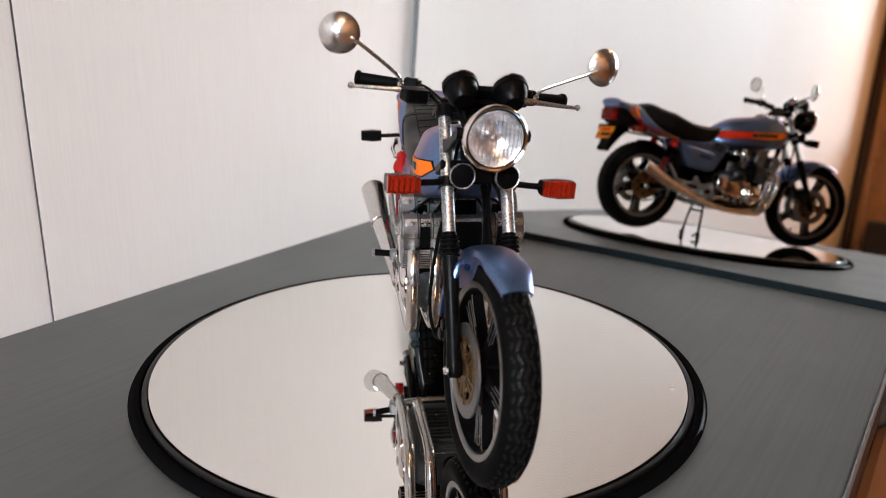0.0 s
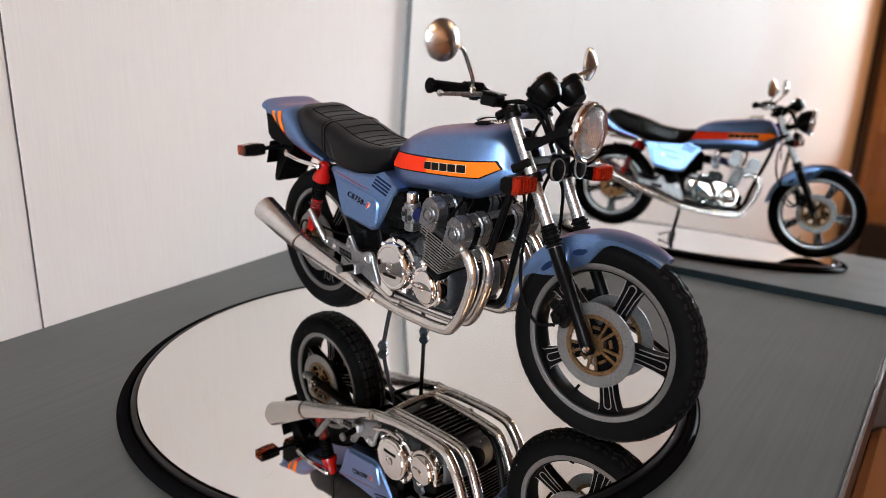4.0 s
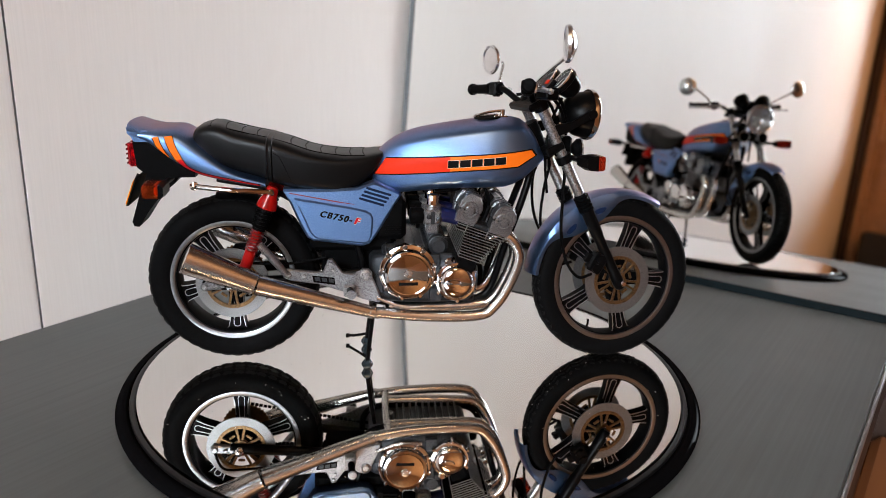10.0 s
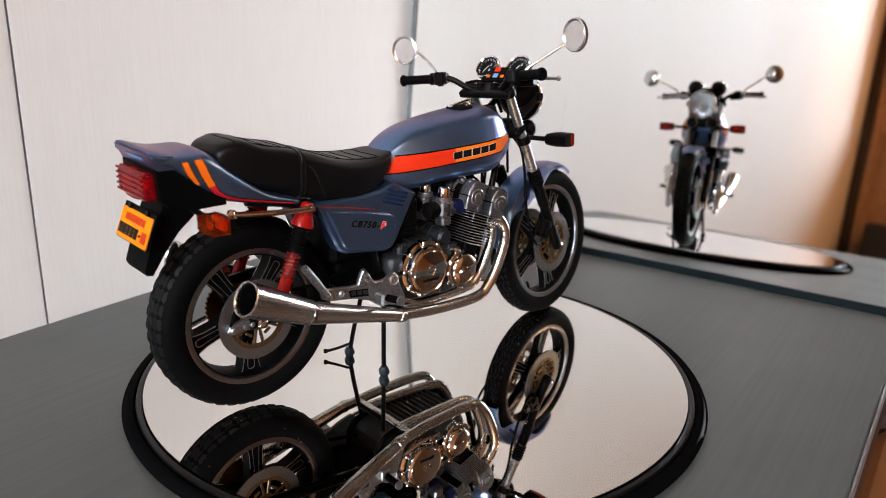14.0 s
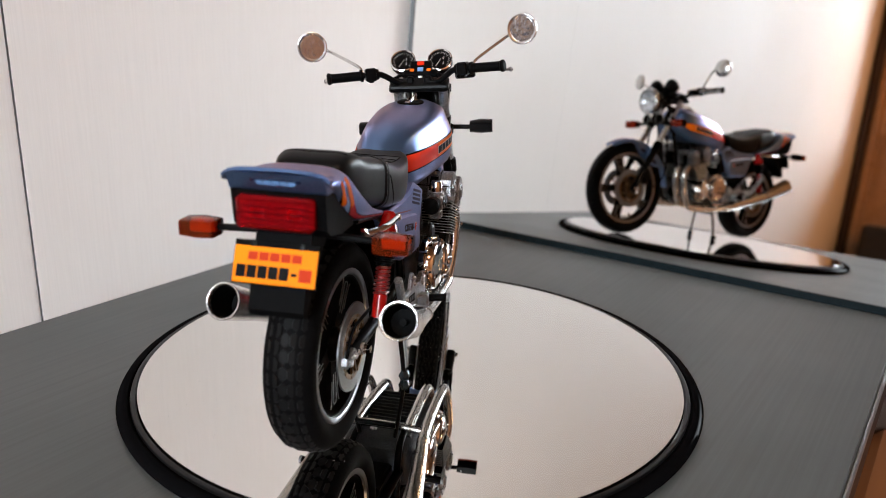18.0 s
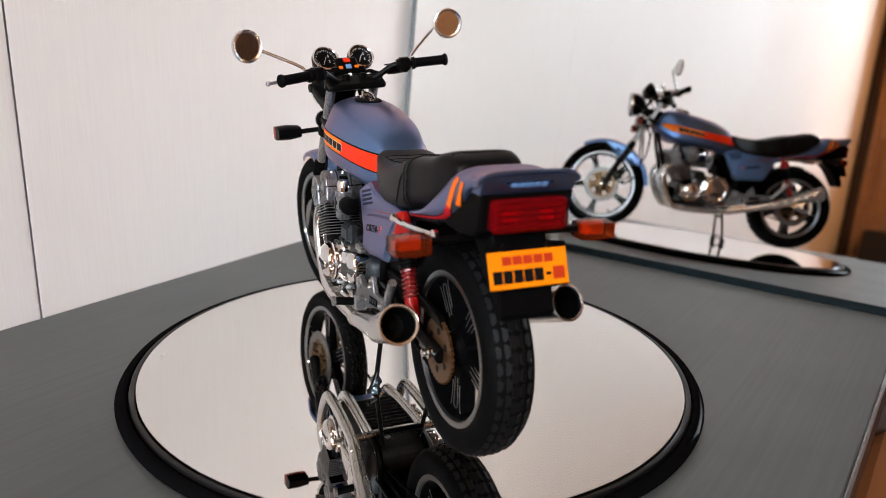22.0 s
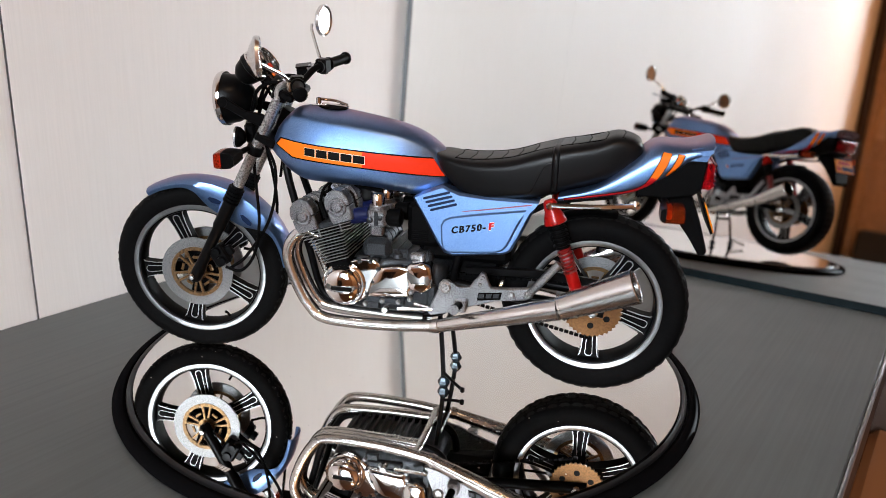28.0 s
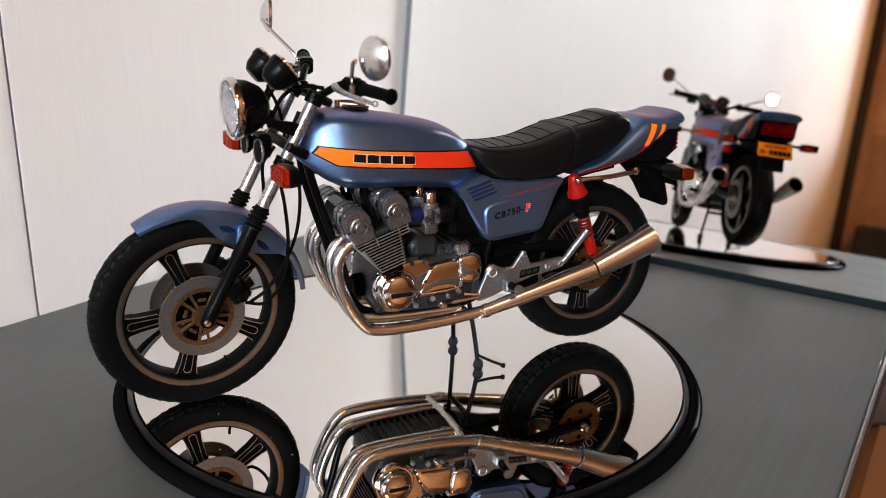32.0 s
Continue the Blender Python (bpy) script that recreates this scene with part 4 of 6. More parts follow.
for s in (1, -1):
    for a, q in ((107, 24.9), (133, 24.6)):
        g = Geo()
        # a dark plate, no cut: the opening's shade is in its colour
        m = Matrix.Translation((67.8, 0, 28.0)) @ Matrix.Rotation(-radians(a), 4, "Y") @ Matrix.Translation((q, 0, 0))
        prism(g, [(-0.75, -0.9), (0.1, -2.3), (0.75, -1.8), (0.95, 0.2), (0.6, 1.9), (-0.2, 2.3), (-0.7, 1.2)], s * 4.4, s * 5.22, 0.0, m)
        part("slot", g, PAINT_DARK, fender, at=FRONT)
    g = Geo()
    tube(g, [(56.5, s * 5.2, 52.0), (57.6, s * 6.6, 51.0), (58.2, s * 7.6, 47.5)], 0.8, 8, 3)
    part("stay", g, PAINT, fender, at=FRONT)

# ---- frame ----
g = Geo()
tube(g, [(36.0, 0, 80.0), (39.6, 0, 72.5)], 3.0, 16, 1)
part("steering_head", g, BLACK)
for s in (1, -1):
    g = Geo()
    tube(g, [(38.2, s * 2.5, 72), (35.5, s * 5.2, 60), (29.0, s * 6.5, 40), (25.0, s * 6.8, 27), (19, s * 7.2, 23.2), (5, s * 7.6, 22.6), (-10, s * 7.8, 22.8), (-16, s * 8.0, 27), (-17, s * 8.0, 38), (-22, s * 8.0, 52), (-30, s * 8.0, 60)], 1.15, 12, 6)
    part("frame_tube", g, BLACK, None, "black frame cradle tube")
    g = Geo()
    tube(g, [(-16, s * 8.4, 47), (-30, s * 9.0, 52), (-44, s * 9.6, 60), (-60, s * 9.0, 63)], 0.9, 10, 4)
    part("seat_rail", g, BLACK)
    g = Geo()
    tube(g, [(36.0, s * 4.6, 66), (24, s * 5.5, 62), (6, s * 6, 59)], 1.0, 10, 4)
    part("top_tube", g, BLACK)
g = Geo()
box(g, -33, -6, -8.4, 8.4, 40, 60.5, 1.5)
box(g, -13, -3, -11.5, 11.5, 44.5, 57.5, 1.5)
for k in range(3):
    for s in (1, -1):
        y0, y1 = sorted((s * 11.4, s * 11.9))
        box(g, -9.5, -4.5, y0, y1, 46.2 + k * 1.2, 46.8 + k * 1.2, 0.1)
# black block added to keep the see-through gap below the covers dark
box(g, -29.5, -12.0, -5.6, 5.6, 31.0, 41.0, 1.0)
part("air_box", g, SATIN, None, "matt black air box and filler block between the side covers")

# ---- fuel tank ----
TANK = stations([(-13.4, 61.2, 67.5, 5.6, 64.3), (-11.4, 60.2, 71.0, 7.2, 65.0), (-6.5, 58.8, 75.0, 9.4, 65.6), (0, 59.4, 77.8, 11.2, 66.2), (8, 60.4, 79.5, 12.6, 66.8), (16, 60.8, 80.8, 13.4, 67.6), (22, 61.0, 81.6, 13.65, 68.2), (26, 61.1, 82.0, 13.4, 68.5), (28.6, 61.5, 82.1, 13.0, 68.7), (31, 62.4, 81.9, 12.3, 69.0), (34, 64.0, 81.0, 11.1, 69.4), (37.2, 66.6, 77.6, 9.5, 69.8), (39.2, 68.2, 73.6, 7.9, 69.9), (40.2, 69.2, 71.6, 7.2, 70.2)])
TANK = [(x, zb, zt, w, zm - 1.6 * min(1.0, (zm - zb) / 6.0)) for x, zb, zt, w, zm in TANK]
# flat-topped section: height above and below the widest line against its share of the half width
SHOULDER = [(0, 1), (0.18, 1.0), (0.30, 0.995), (0.36, 0.982), (0.40, 0.965), (0.58, 0.875), (0.74, 0.795), (0.79, 0.765), (0.83, 0.725), (0.87, 0.655), (0.92, 0.52), (0.96, 0.36), (0.99, 0.18), (1, 0)]
BELLY = [(0, 1), (0.3, 0.995), (0.5, 0.975), (0.62, 0.95), (0.86, 0.86), (0.94, 0.81), (0.985, 0.74), (1, 0.64), (1, 0)]


def tank_ring(x, zb, zt, w, zm):
    half = [(w * y, zm + (zt - zm) * u) for u, y in reversed(SHOULDER)] + [(w * y, zm - (zm - zb) * u) for u, y in BELLY[1:]]
    return [(x, y, z) for y, z in half] + [(x, -y, z) for y, z in reversed(half[1:-1])]


def tank_y(x, z):
    row = np.array(sorted(TANK, key=lambda r: r[0]))
    zb, zt, w, zm = (np.interp(x, row[:, 0], row[:, i]) for i in (1, 2, 3, 4))
    line, u = (SHOULDER, (z - zm) / max(zt - zm, 1e-6)) if z >= zm else (BELLY, (zm - z) / max(zm - zb, 1e-6))
    return float(w * np.interp(min(u, 0.999), [p[0] for p in line], [p[1] for p in line]))


g = Geo()
loft(g, [tank_ring(*row) for row in TANK])
tank = part("fuel_tank", g, PAINT, None, "metallic blue fuel tank with red and orange flashes", angle=50)
for s in (1, -1):
    g = Geo()
    decal(g, [(-9.2, 69.9), (-4, 70.3), (10, 71.3), (24, 72.3), (35.8, 73.4)], [(-13.2, 64.2), (-4, 64.9), (10, 66.2), (31.4, 67.9), (37.6, 71.3)], tank_y, s, 0.09, 80, 8)
    part("flash_outline", g, INK, tank)
    top_, bot_ = [(-9.5, 69.5), (10, 70.9)], [(-12.8, 64.55), (10, 66.6)]
    g = Geo()
    decal(g, top_, bot_, tank_y, s, 0.17, 40, 8)
    part("red_flash", g, DRED, tank, "orange-red flash")
    g = Geo()
    decal(g, [(10, 70.9), (24, 71.95), (35.4, 73.0)], [(10, 66.6), (31.2, 68.3), (36.9, 71.3)], tank_y, s, 0.17, 60, 8)
    part("orange_flash", g, ORANGE, tank, "orange flash")
    # name plate: five plain blocks with a pale edge
    for k in range(5):
        x0 = 9.2 + 3.62 * k
        z0 = 67.55 + 0.085 * (x0 - 9)
        for a0, a1, b0, b1, lift, mat, nm in ((0.0, 3.44, -0.1, 2.3, 0.22, CREAM, "block_outline"), (0.1, 3.34, 0.0, 2.2, 0.27, INK, "block")):
            g = Geo()
            decal(g, [(x0 + a0, z0 + b1 + 0.085 * a0), (x0 + a1, z0 + b1 + 0.085 * a1)], [(x0 + a0, z0 + b0 + 0.085 * a0), (x0 + a1, z0 + b0 + 0.085 * a1)], tank_y, s, lift, 5, 4)
            part(nm, g, mat, tank)
g = Geo()
lathe(g, [(0.01, 0), (4.4, 0), (4.4, 0.35), (4.0, 0.6), (0.01, 0.6)], 32, axis_frame((23.0, 0, 81.35), (-0.08, 0, 1)))
cap = part("filler_cap", g, SATIN, None, "black filler cap with a chrome latch")
g = Geo()
box(g, -4.6, 3.4, -0.9, 0.9, 0.6, 1.3, 0.3, pitch_frame((23.0, 0, 81.3), (-0.08, 0, 1)))
tube(g, [(19.0, -1.0, 82.3), (23.0, -1.2, 83.4), (27.4, 0, 83.8)], 0.45, 8, 4)
lathe(g, [(0.01, 0), (0.8, 0), (0.8, 2.2), (0.01, 2.4)], 12, Matrix.Translation((27.6, 0, 81.9)))
box(g, 24.8, 29.2, -2.0, 2.0, 81.7, 82.4, 0.3)
part("cap_latch", g, CHROME, cap, "chrome latch and hinge")

# ---- seat and tail ----
SEAT = stations([(-67.2, 72.0, 75.2, 6.0, 73.6), (-65.6, 70.2, 78.0, 8.4, 73.6), (-60, 66.8, 79.3, 10.0, 73.0), (-54, 64.9, 77.4, 10.9, 71.6), (-46, 62.7, 75.9, 11.7, 70.0), (-40, 60.5, 74.4, 12.1, 68.0), (-32, 59.3, 71.7, 12.1, 66.5), (-24, 58.5, 70.5, 11.5, 65.5), (-17.5, 60.6, 70.4, 10.3, 66.5), (-12.5, 65.6, 71.0, 8.7, 68.5), (-10.2, 69.4, 71.2, 6.6, 70.3)])
g = Geo()
hull(g, SEAT, 4.6, 4.4, 64)
seat = part("seat", g, VINYL, None, "black vinyl dual seat with stitched top", angle=60)
seat_y = flank(SEAT, 4.6, 4.4)
arr = np.array(sorted(SEAT, key=lambda r: r[0]))


def seat_top(x, y):
    zb, zt, w, zm = (np.interp(x, arr[:, 0], arr[:, i]) for i in (1, 2, 3, 4))
    return float(zm + (zt - zm) * (1 - min(abs(y) / w, 0.99) ** 4.6) ** (1 / 4.6))


g = Geo()
for x in (-62, -57.5, -53, -48.5, -38.5, -34, -29.5, -25, -20.5, -16.5):
    tube(g, [(x + 0.05 * abs(y) ** 1.3, y, seat_top(x + 0.05 * abs(y) ** 1.3, y) + 0.02) for y in (-7.5, -5, -2.5, 0, 2.5, 5, 7.5)], 0.16, 6, 2)
for y in (-7.5, 7.5):
    tube(g, [(x, y, seat_top(x, y) + 0.02) for x in (-62, -56, -50, -45, -38, -32, -26, -20, -16)], 0.18, 6, 2)
part("stitching", g, SATIN, seat)
for s in (1, -1):
    g = Geo()
    tube(g, [(x, s * (seat_y(x, z) + 0.04), z) for x, z in ((-43.0, 71.4), (-41.2, 70.2), (-39.6, 67.0), (-38.0, 63.4), (-36.0, 61.2))], 0.17, 6, 4)
    part("seam", g, VINYL, seat)
g = Geo()
rings = []
for x, k in ((-45.1, 1.0), (-44.8, 1.045), (-44.4, 1.03), (-43.9, 1.03), (-43.5, 1.045), (-43.2, 1.0)):
    zb, zt, w, zm = (np.interp(x, arr[:, 0], arr[:, i]) for i in (1, 2, 3, 4))
    ring = []
    for q in range(40):
        a = 2 * math.pi * q / 40
        c, s_ = math.cos(a), math.sin(a)
        e = 4.6 if s_ >= 0 else 4.4
        ring.append((x, k * w * math.copysign(abs(c) ** (2 / e), c), zm + k * ((zt - zm) if s_ >= 0 else (zm - zb)) * math.copysign(abs(s_) ** (2 / e), s_)))
    rings.append(ring)
loft(g, rings)
part("seat_strap", g, VINYL, seat, "black seat strap")

TAIL = stations([(-45.5, 60.4, 62.6, 11.5, 61.6), (-55, 61.7, 66.0, 12.1, 64.0), (-64, 63.4, 73.0, 12.1, 67.2), (-70, 66.2, 77.6, 11.9, 70.0), (-75, 70.0, 77.9, 11.8, 73.0), (-79.0, 73.6, 77.8, 11.7, 75.4), (-81.2, 74.8, 77.4, 11.6, 76.0), (-82.0, 75.4, 77.0, 11.4, 76.2)])
g = Geo()
hull(g, TAIL, 3.6, 3.0, 48)
tail = part("tail_cowl", g, PAINT, None, "metallic blue tail cowl with orange stripes", angle=50)
tail_y = flank(TAIL, 3.6, 3.0)
g = Geo()
rings = []
for x, low, high, w in ((-75.5, 77.0, 77.75, 9.6), (-79.0, 76.9, 78.0, 10.8), (-82.0, 77.2, 78.7, 11.5), (-84.4, 78.2, 79.5, 11.9), (-85.2, 78.9, 79.6, 11.9)):
    steps = (-1, -0.94, -0.85, -0.7, -0.4, 0, 0.4, 0.7, 0.85, 0.94, 1)
    rings.append([(x + 0.9 * (y / 12) ** 2, y, z - 0.5 * (abs(y) / 12) ** 2 - 1.7 * (abs(y) / 12) ** 8) for y, z in [(w * q, low) for q in steps] + [(w * q, high) for q in reversed(steps)]])
loft(g, rings)
part("tail_lip", g, PAINT, tail, "thin upturned rear lip")


def stripe(path, lift, mat, nm, s):
    g = Geo()
    line = smooth_path([(p[0], 0, p[1]) for p in path], 5)
    wid = np.interp(np.linspace(0, 1, len(line)), np.linspace(0, 1, len(path)), [p[2] for p in path])
    rings = []
    for i, p in enumerate(line):
        way = (line[min(i + 1, len(line) - 1)] - line[max(i - 1, 0)]).normalized()
        nrm = Vector((-way.z, 0, way.x)) * wid[i]
        if i == 0:
            nrm = Vector((wid[0], 0, 0.12 * wid[0])) * (1 if nrm.x > 0 else -1)
        rings.append([(q.x, s * (tail_y(q.x, q.z) + lift), q.z) for q in (p + nrm * e for e in (-1, -0.5, 0, 0.5, 1))])
    loft(g, rings, False, False)
    part(nm, g, mat, tail)


for s in (1, -1):
    a = [(-73.0, 76.0, 1.05), (-71.8, 72.5, 1.0), (-70.0, 69.0, 0.85)]
    b = [(-70.1, 69.2, 0.82), (-67.8, 66.6, 0.52), (-63.5, 64.9, 0.34), (-56, 63.4, 0.24), (-47, 61.6, 0.16)]
    c = [(-76.6, 75.8, 0.75), (-75.4, 72.8, 0.65), (-73.2, 69.8, 0.25)]
    for path, mat, nm in ((a, ORANGE, "orange_stripe"), (b, LETTERRED, "red_stripe"), (c, ORANGE, "orange_stripe")):
        stripe([(x, z, w + 0.22) for x, z, w in path], 0.06, INK, "stripe_edge", s)
        stripe(path, 0.12, mat, nm, s)
# pale plain bar for the lettered badge on the tail
g = Geo()
prism(g, [(-84.9, 78.3), (-82.9, 74.2), (-79.0, 74.2), (-79.0, 77.4)], -10.8, 10.8, 0.0)
part("tail_face", g, PAINT, tail, "undercut rear face")
bm_ = Matrix.Translation((-83.6, 0, 76.35)) @ Matrix.Rotation(radians(-31), 4, "Y")
g = Geo()
box(g, -0.3, 0.1, -5.6, 5.6, -0.95, 0.95, 0.1, bm_)
badge = part("tail_badge", g, PAINT_DARK, tail, "dark blue badge strip")
g = Geo()
for k in range(5):
    box(g, -0.4, -0.28, -4.3 + 1.78 * k, -4.3 + 1.78 * k + 1.45, -0.55, 0.55, 0, bm_)
part("badge_block", g, LIGHTBLUE, tail)
g = Geo()
prism(g, [(-83.4, 74.4), (-74.0, 74.0), (-66.0, 66.4), (-66.0, 63.8), (-74.0, 63.6), (-80.4, 64.8), (-82.6, 66.6)], -10.6, 10.6, 0.5)
part("tail_housing", g, SATIN, None, "black tail lamp housing")
g = Geo()
box(g, -85.6, -81.8, -8.6, 8.6, 66.4, 73.4, 0.7)
tl = part("tail_lamp", g, REDLENS, None, "wide red tail lamp")
# silvered back, added behind the lens to brighten its red
g = Geo()
box(g, -83.7, -82.4, -8.2, 8.2, 66.8, 73.0, 0.2)
part("lamp_reflector", g, REFLECTOR, tl)
for y_ in (-4.2, 4.2):
    g = Geo()
    lathe(g, [(0.01, 0), (1.5, 0), (1.5, 1.0), (0.8, 1.7), (0.01, 1.8)], 14, axis_frame((-83.6, y_, 69.8), (-1, 0, 0)))
    part("bulb", g, DRED, tl)
for k in range(5):
    g = Geo()
    box(g, -86.1, -85.55, -8.1, 8.1, 67.2 + k * 1.35, 67.8 + k * 1.35, 0.15)
    part("lens_rib", g, REDLENS, tl)
# rear mudguard with its flap and plate
g = Geo()
guard(g, -57.2, 29.3, 62, 100, 28.0, 4.6, lambda a: 1.6, 24)
part("rear_mudguard", g, SATIN, None, "black rear mudguard")
g = Geo()
prism(g, [(-70, 65.5), (-80.4, 65.2), (-83.6, 57.5), (-86.4, 49.0), (-85.9, 47.6), (-84.4, 47.4), (-81.0, 52.6), (-77.0, 57.6), (-73.0, 61.0)], -6.4, 6.4, 0.4)
flap = part("mudflap", g, SATIN, None, "black plate carrier and mudflap")
pm = Matrix.Translation((-85.2, 0, 58.6)) @ Matrix.Rotation(radians(21), 4, "Y")
g = Geo()
box(g, -0.3, 0.4, -9.6, 9.6, -4.2, 5.2, 0.15, pm)
part("plate_backing", g, SATIN, flap, at=BIKE)
g = Geo()
box(g, -0.65, -0.25, -9.3, 9.3, -3.9, 3.9, 0.1, pm)
part("number_plate", g, YELLOW, flap, "orange-yellow number plate with plain bars")
bars = [((6.1 - 2.46 * k - 2.15, 6.1 - 2.46 * k, 1.0, 2.8), FLATRED, "red_bar") for k in range(5)]
bars += [((8.5 - 2.42 * k - 2.1, 8.5 - 2.42 * k, -2.8, -0.1), INK, "dark_bar") for k in range(5)]
bars += [((-5.1, -3.9, -1.8, -1.1), INK, "dark_bar"), ((-8.4, -5.6, -2.8, -0.1), FLATRED, "red_bar")]
for y_ in (-5.4, 5.4):
    g = Geo()
    lathe(g, [(0.01, -0.9), (0.75, -0.8), (0.75, -0.3), (0.01, -0.3)], 10, pm @ Matrix.Translation((0, y_, 4.55)) @ Matrix.Rotation(radians(90), 4, "Y"))
    part("bolt", g, BLACK, flap)
for dims, mat, nm in bars:
    g = Geo()
    box(g, -0.75, -0.62, *dims, 0, pm)
    part(nm, g, mat, flap)
for s in (1, -1):
    g = Geo()
    tube(g, [(-73.5, s * 7, 63.0), (-73.8, s * 12, 62.9), (-73.8, s * 19, 62.7)], 0.8, 10, 3)
    ind = part("rear_indicator", g, BLACK, None, "black-bodied rear indicator with an amber lens")
    ring = lambda x, e: [(x, s * 18.6, 62.7 + 2.0 * e), (x, s * 22, 62.7 + 2.3 * e), (x, s * 26.6, 62.7 + 1.9 * e), (x, s * 26.6, 62.7 - 1.9 * e), (x, s * 22, 62.7 - 2.3 * e), (x, s * 18.6, 62.7 - 2.0 * e)]
    g = Geo()
    loft(g, [ring(-71.8, 0.6), ring(-72.4, 0.9), ring(-73.2, 1.0)])
    part("indicator_body", g, BLACK, ind)
    g = Geo()
    loft(g, [ring(-73.25, 0.97), ring(-76.8, 0.95), ring(-77.6, 0.85)])
    part("lens", g, AMBER, ind, "dark amber lens")
    # added orange block, so that the lens seems to glow at its centre
    g = Geo()
    ya, yb = sorted((s * 20.0, s * 25.2))
    box(g, -74.6, -73.3, ya, yb, 61.5, 63.9, 0.3)
    part("lens_glow_block", g, ORANGE, ind)

# ---- side covers, shocks, swing arm ----


def lettering(body, wide, high, mat, nm, parent, m, grow=0.0):
    """Bold slanted letters of the built-in font, of the given width and height."""
    cu = bpy.data.curves.new(nm, "FONT")
    cu.body, cu.size, cu.extrude, cu.align_x, cu.shear, cu.offset, cu.space_character = body, 3.0, 0.05, "LEFT", 0.22, 0.05, 1.28
    tmp = new("letters", cu)
    me = bpy.data.meshes.new_from_object(tmp)
    bpy.data.objects.remove(tmp)
    xs, ys = [v.co.x for v in me.vertices], [v.co.y for v in me.vertices]
    fit_ = Matrix.Diagonal((wide / (max(xs) - min(xs)), high / (max(ys) - min(ys)), 1, 1)) @ Matrix.Translation((-min(xs), -min(ys), 0))
    # heavier strokes: the same letters twice, a little apart
    pts, faces = [v.co.copy() for v in me.vertices], [tuple(f.vertices) for f in me.polygons]
    bold = bpy.data.meshes.new(nm)
    away = [(0.1 * k, 0.06 * (k % 2), 0.003 * k) for k in range(4)] + [(0.15 + grow * c, grow * d, -0.004) for c, d in ((1, 0), (-1, 0), (0, 1), (0, -1)) if grow]
    bold.from_pydata([p + Vector(w) for w in away for p in pts], [], [tuple(i + k * len(pts) for i in f) for k in range(len(away)) for f in faces])
    me = bold
    me.transform(Matrix.Scale(0.001, 4) @ BIKE @ m @ fit_)
    me.materials.clear()
    me.materials.append(mat)
    ob = new(nm, me)
    ob.parent = parent
    return ob


COVER = [(-40.5, 60.4), (-38.6, 56.5), (-35.5, 49.5), (-33.4, 45.6), (-31.5, 44.6), (-17.0, 42.9), (-14.4, 43.6), (-12.4, 46.0), (-8.5, 52.5), (-4.6, 58.8), (-7.5, 60.6), (-13.0, 62.8), (-18, 61.0), (-26, 60.5)]
